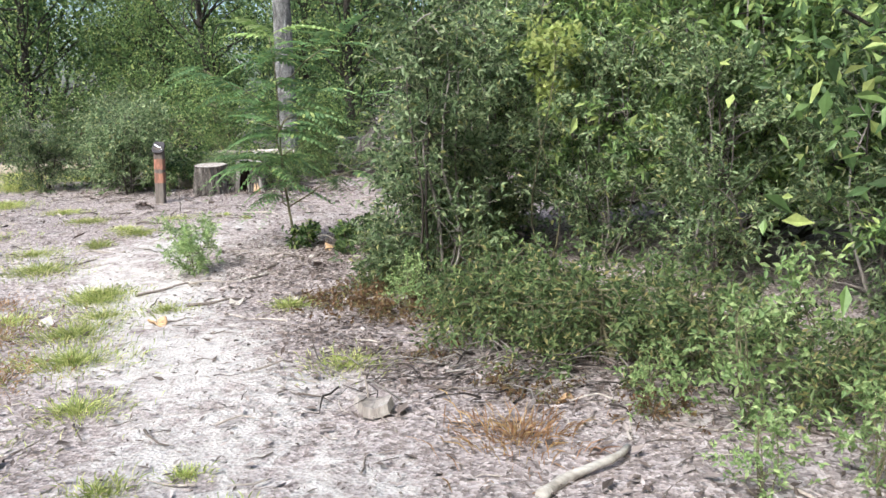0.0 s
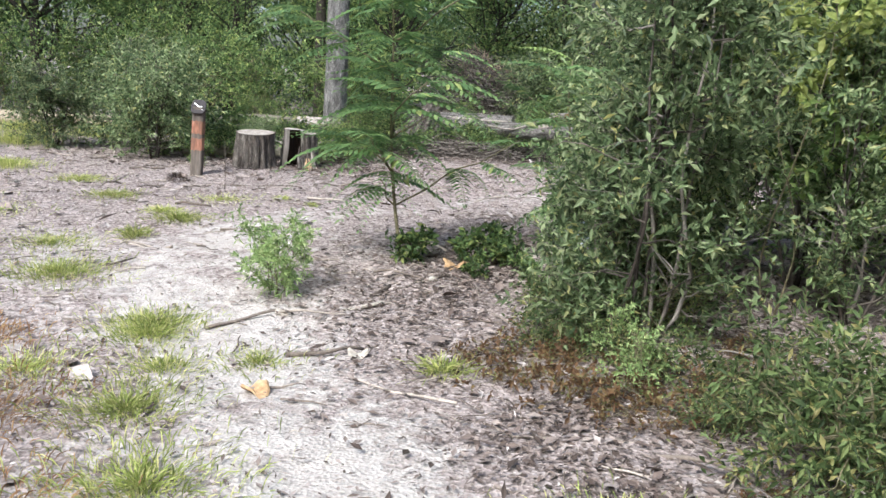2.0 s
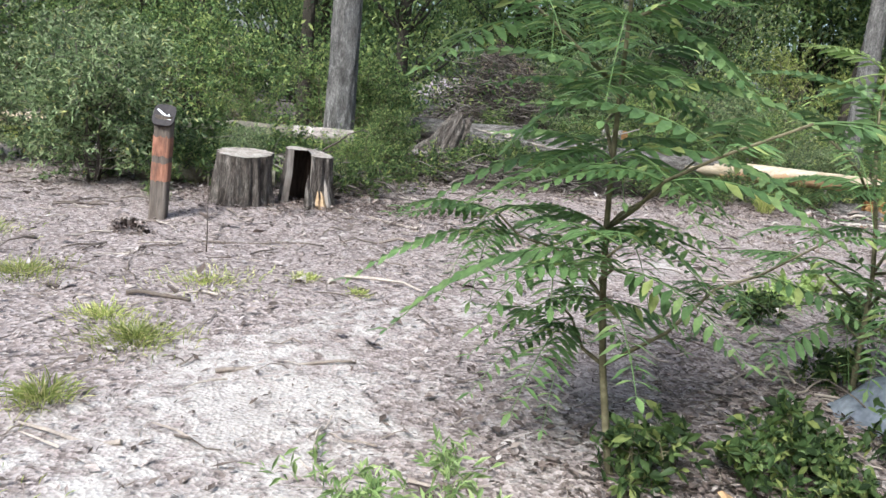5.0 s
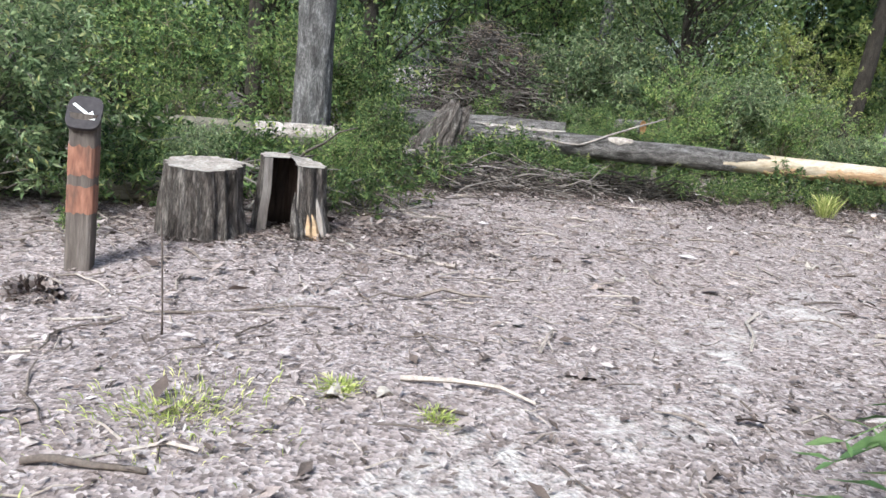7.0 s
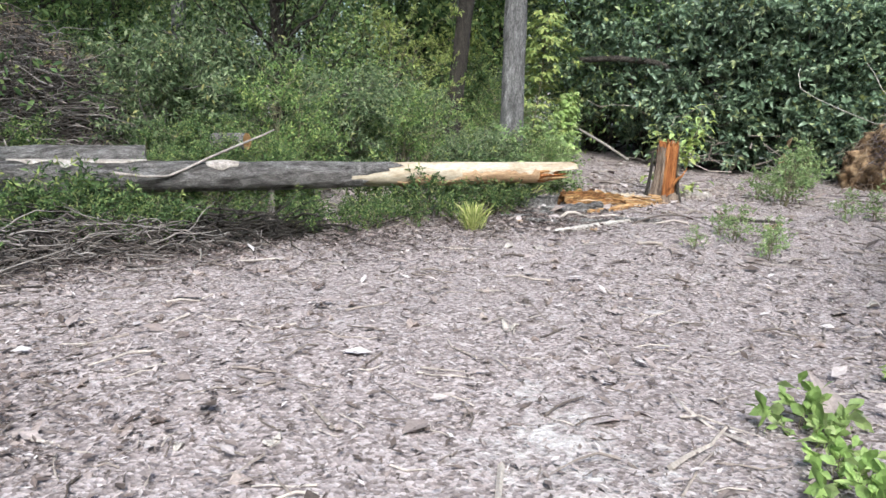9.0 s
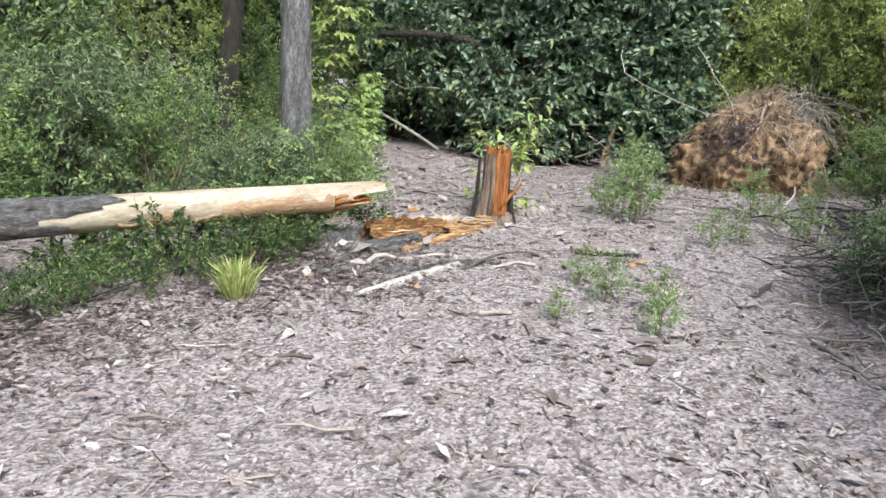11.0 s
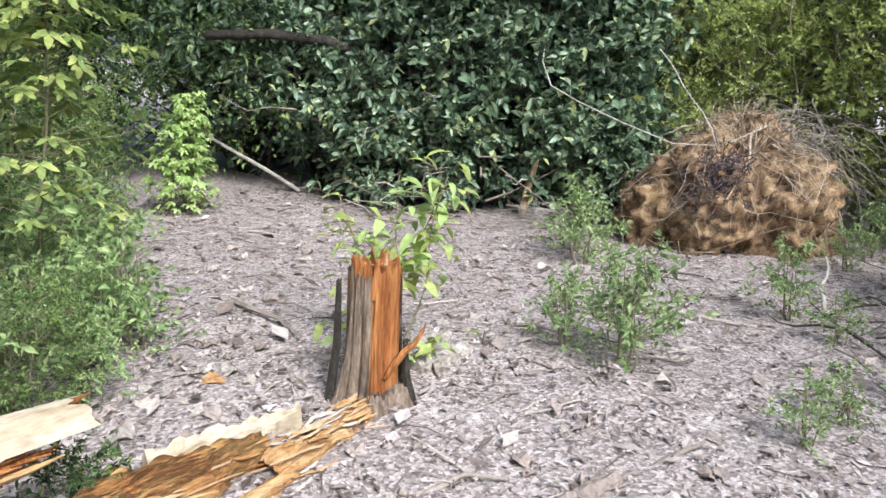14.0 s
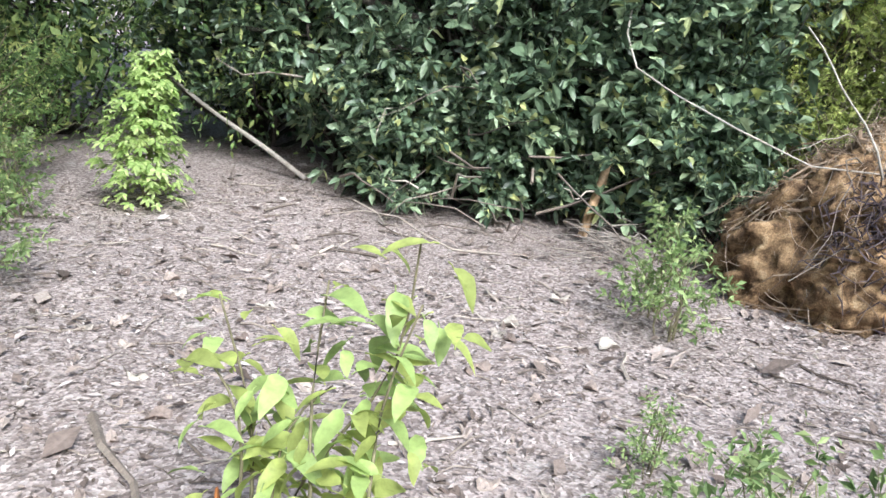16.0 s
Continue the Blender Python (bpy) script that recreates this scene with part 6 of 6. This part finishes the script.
stick("dead stick lying on litter", (0.6, -0.55), (1.4, -0.25), 0.008, 311)
stick("bent bare twig standing in litter", (0.74, -0.83), (0.68, -0.7), 0.005, 312, zb=0.5, wob=0.02)
stick("orange wood splinter lying on litter", (1.1, 1.3), (1.32, 0.95), 0.012, 313, M_PALESTICK)
stick("pale dead branch leaning into the thicket", (13.3, 10.9), (12.75, 12.6), 0.03, 314, M_PALESTICK, 0.0, 0.75, 0.015)
stick("broken upright branch stub below thicket", (14.05, 7.85), (14.3, 7.85), 0.05, 315, M_INNER, 0.0, 0.68, 0.012)
stick("pale dead limb arching over thicket", (14.6, 8.0), (14.2, 5.2), 0.008, 316, M_PALESTICK, 2.2, 1.2, 0.08)
stick("dead limb standing over root ball", (13.7, 5.5), (13.6, 6.1), 0.008, 317, M_PALESTICK, 1.0, 1.9, 0.03)
stick("pale root limb lying on ground", (12.4, 4.1), (13.1, 4.3), 0.016, 318, M_PALESTICK, 0.0, 0.25)
stick("thick fallen limb among evergreen leaves", (12.2, 11.3), (15.2, 8.8), 0.06, 319, M_BARK_DARK, 1.9, 1.2)
stick("dead branch lying on litter", (11.6, 4.3), (10.9, 5.2), 0.012, 320)
stick("pale broken stick standing in brush", (11.56, 3.32), (11.62, 3.3), 0.014, 329, M_PALESTICK, zb=0.36)
stick("pale broken stick standing in brush", (15.9, 4.6), (16.0, 4.55), 0.03, 330, M_PALESTICK, zb=0.4)
stick("grey stick beside bark slab", (8.95, 4.05), (9.55, 3.85), 0.016, 321)
stick("curved dead stick on litter", (8.4, 4.55), (8.75, 4.3), 0.014, 322, wob=0.06)
stick("dead stick by the pale plank", (7.5, 4.1), (8.3, 4.1), 0.012, 323)
stick("dead stick by the pale plank", (7.0, 4.6), (7.7, 4.45), 0.018, 324)
stick("short dark stick on litter", (6.9, 3.35), (7.05, 3.2), 0.02, 325)
stick("grey curved limb resting on cut log", (8.2, 1.9), (7.4, 0.9), 0.02, 326, M_GREYWOOD, 0.0, 0.28, 0.05)
stick("arched dead branch over logs", (2.9, 5.2), (4.4, 5.7), 0.014, 327, M_GREYWOOD, 0.5, 0.85, 0.07)
stick("grey branch stub on brush", (3.1, 4.5), (2.7, 4.75), 0.035, 328, M_GREYWOOD, 0.0, 0.15)


def bit(kind_name, label, x, y, size, seed, mat, thick=0.3, category="bark piece", group="", rz=None):
    """A small uneven chip: bark, a leaf or a stone."""
    rg = np.random.default_rng(seed)
    n = 10
    ang = np.linspace(0, 2 * math.pi, n, endpoint=False)
    r = size * 0.5 * rg.uniform(0.7, 1.15, n)
    x0, y0 = np.cos(ang) * r, np.sin(ang) * r * rg.uniform(0.45, 0.8)
    curl = size * 0.18 * np.cos(2 * ang + rg.uniform(0, 6)) * (0.5 if thick > 0.2 else 1.0)
    lift = size * 0.16
    bot = np.stack([x0, y0, np.maximum(curl + lift * 0.6, 0) - 0.004], -1)
    top = np.stack([x0 * 0.85, y0 * 0.85, np.maximum(curl + lift * 0.6, 0) + size * thick * 0.5], -1)
    v = np.concatenate([bot, top, [[0, 0, -0.004], [0, 0, size * thick * 0.6 + 0.004]]])
    f = []
    for k in range(n):
        j = (k + 1) % n
        f += [(k, j, n + j), (k, n + j, n + k), (n + k, n + j, 2 * n + 1), (j, k, 2 * n)]
    geo = Geo()
    geo.add(v, f)
    return single(kind_name, geo, mat, label, category, on(x, y, 0.004, rg.uniform(0, 360) if rz is None else rz), group)


for k, (x, y, s) in enumerate([(3.34, -5.07, 0.14), (1.52, -1.3, 0.10), (4.57, 1.73, 0.14), (3.37, -3.08, 0.1), (9.46, 3.39, 0.1), (9.78, 7.35, 0.12), (11.93, 6.88, 0.17), (10.57, 8.46, 0.13), (12.17, 6.32, 0.16), (10.13, 4.29, 0.12), (8.58, 6.02, 0.12), (5.85, 3.74, 0.12), (6.03, 3.59, 0.10), (11.6, 7.3, 0.13), (3.0, 0.9, 0.1), (2.68, 1.0, 0.06), (1.7, -1.26, 0.09), (7.15, 1.32, 0.13), (10.9, 8.0, 0.12), (12.6, 7.0, 0.15)]):
    bit("pale_leaf", "pale curled dry leaf lying on litter", x, y, s, 400 + k, M_PALESTICK, 0.06, "leaf", "pale dry leaves")
for k, (x, y, s) in enumerate([(3.02, -5.67, 0.16), (3.6, -3.4, 0.2), (6.5, 4.58, 0.11), (5.8, -6.95, 0.12), (6.95, 4.0, 0.1)]):
    bit("orange_leaf", "large orange-tan dry leaf on ground", x, y, s, 430 + k, M_TANLEAF, 0.06, "leaf", "orange dry leaves")
rg = np.random.default_rng(55)
for k in range(110):
    if k < 70:
        x, y = rg.normal(8.6, 1.3), rg.normal(5.0, 1.2)
    else:
        x, y = rg.normal(10.8, 1.2), rg.normal(6.6, 1.4)
    bit("bark_chip", "curled grey-brown bark chip on litter", x, y, rg.uniform(0.05, 0.13), 500 + k, M_BARKCHIP, 0.14, "bark piece", "bark chips round the broken stump")
for k in range(70):
    x, y = rg.uniform(2.0, 7.0), rg.uniform(0.5, 4.4)
    bit("bark_chip", "flat grey bark chip on litter", x, y, rg.uniform(0.04, 0.11), 640 + k, M_BARKCHIP, 0.12, "bark piece", "bark chips on the clearing floor")
for k in range(70):
    x, y = rg.normal(10.3, 1.7), rg.normal(5.6, 1.9)
    bit("pale_leaf", "pale curled dry leaf lying on litter", x, y, rg.uniform(0.05, 0.12), 800 + k, M_SAWN if k % 3 else M_BARKCHIP, 0.06, "leaf", "pale dry leaves")
for k in range(46):
    x, y = rg.normal(8.21, 0.38), rg.normal(5.84, 0.32)
    bit("bark_chip", "flat grey bark chip beside rotten log", x, y, rg.uniform(0.05, 0.13), 900 + k, (M_GREYWOOD, M_SAWN, M_BARKCHIP)[k % 3], 0.2, "bark piece", "grey bark chips by the broken log")
bit("pale_stone", "small pale stone on sandy litter", 3.5, -3.75, 0.07, 701, M_ROCK, 0.6, "stone")
bit("dark_clod", "dark clod of earth on pale sand", 4.92, -7.15, 0.24, 702, M_GREYWOOD, 0.35, "clod")
bit("pale_chip", "pale yellow wood chip on litter", 8.51, 5.89, 0.13, 703, M_ROT_PALE, 0.3, "wood chip")


def pine_cone_clump():
    rg = np.random.default_rng(17)
    geo = Geo()
    d = unit(rg.normal(0, 1, (260, 3)) + [0, 0, 0.5])
    d[:, 2] = np.abs(d[:, 2])
    base = d * [[0.11, 0.07, 0.07]]
    blades(geo, base, d, 0.05, 0.03, rng, True, 0.1)
    return single("needle_clump", geo, M_LITTER, "clump of brown pine needles beside marker post", "litter clump", on(0.02, -0.48))


pine_cone_clump()


def plastic_sheet():
    """A clouded lid-like plastic piece propped over plants."""
    geo = Geo()
    nx, ny = 26, 18
    v = []
    for i in range(nx):
        for j in range(ny):
            u, w = i / (nx - 1) * 2 - 1, j / (ny - 1) * 2 - 1
            h = 0.20 * max(0, 1 - abs(u) ** 2.4) * max(0, 1 - abs(w) ** 3)
            v.append((u * 0.30 * (1 - 0.12 * w * w), w * 0.24 * (1 - 0.15 * u * u), 0.02 + h + 0.012 * noise.noise((u * 4, w * 4, 1))))
    f = []
    for i in range(nx - 1):
        for j in range(ny - 1):
            p = i * ny + j
            f += [(p, p + ny, p + ny + 1), (p, p + ny + 1, p + 1)]
    n = len(v)
    v = np.array(v)
    geo.add(np.concatenate([v, v - [0, 0, 0.006]]), f + [(a + n, c + n, b + n) for a, b, c in f])
    return single("plastic_cover", geo, M_SHEET, "clouded grey plastic cover lying among weeds", "plastic cover", on(4.57, -2.42, 0, 25, 1.05, 10, -6), smooth=True)


plastic_sheet()
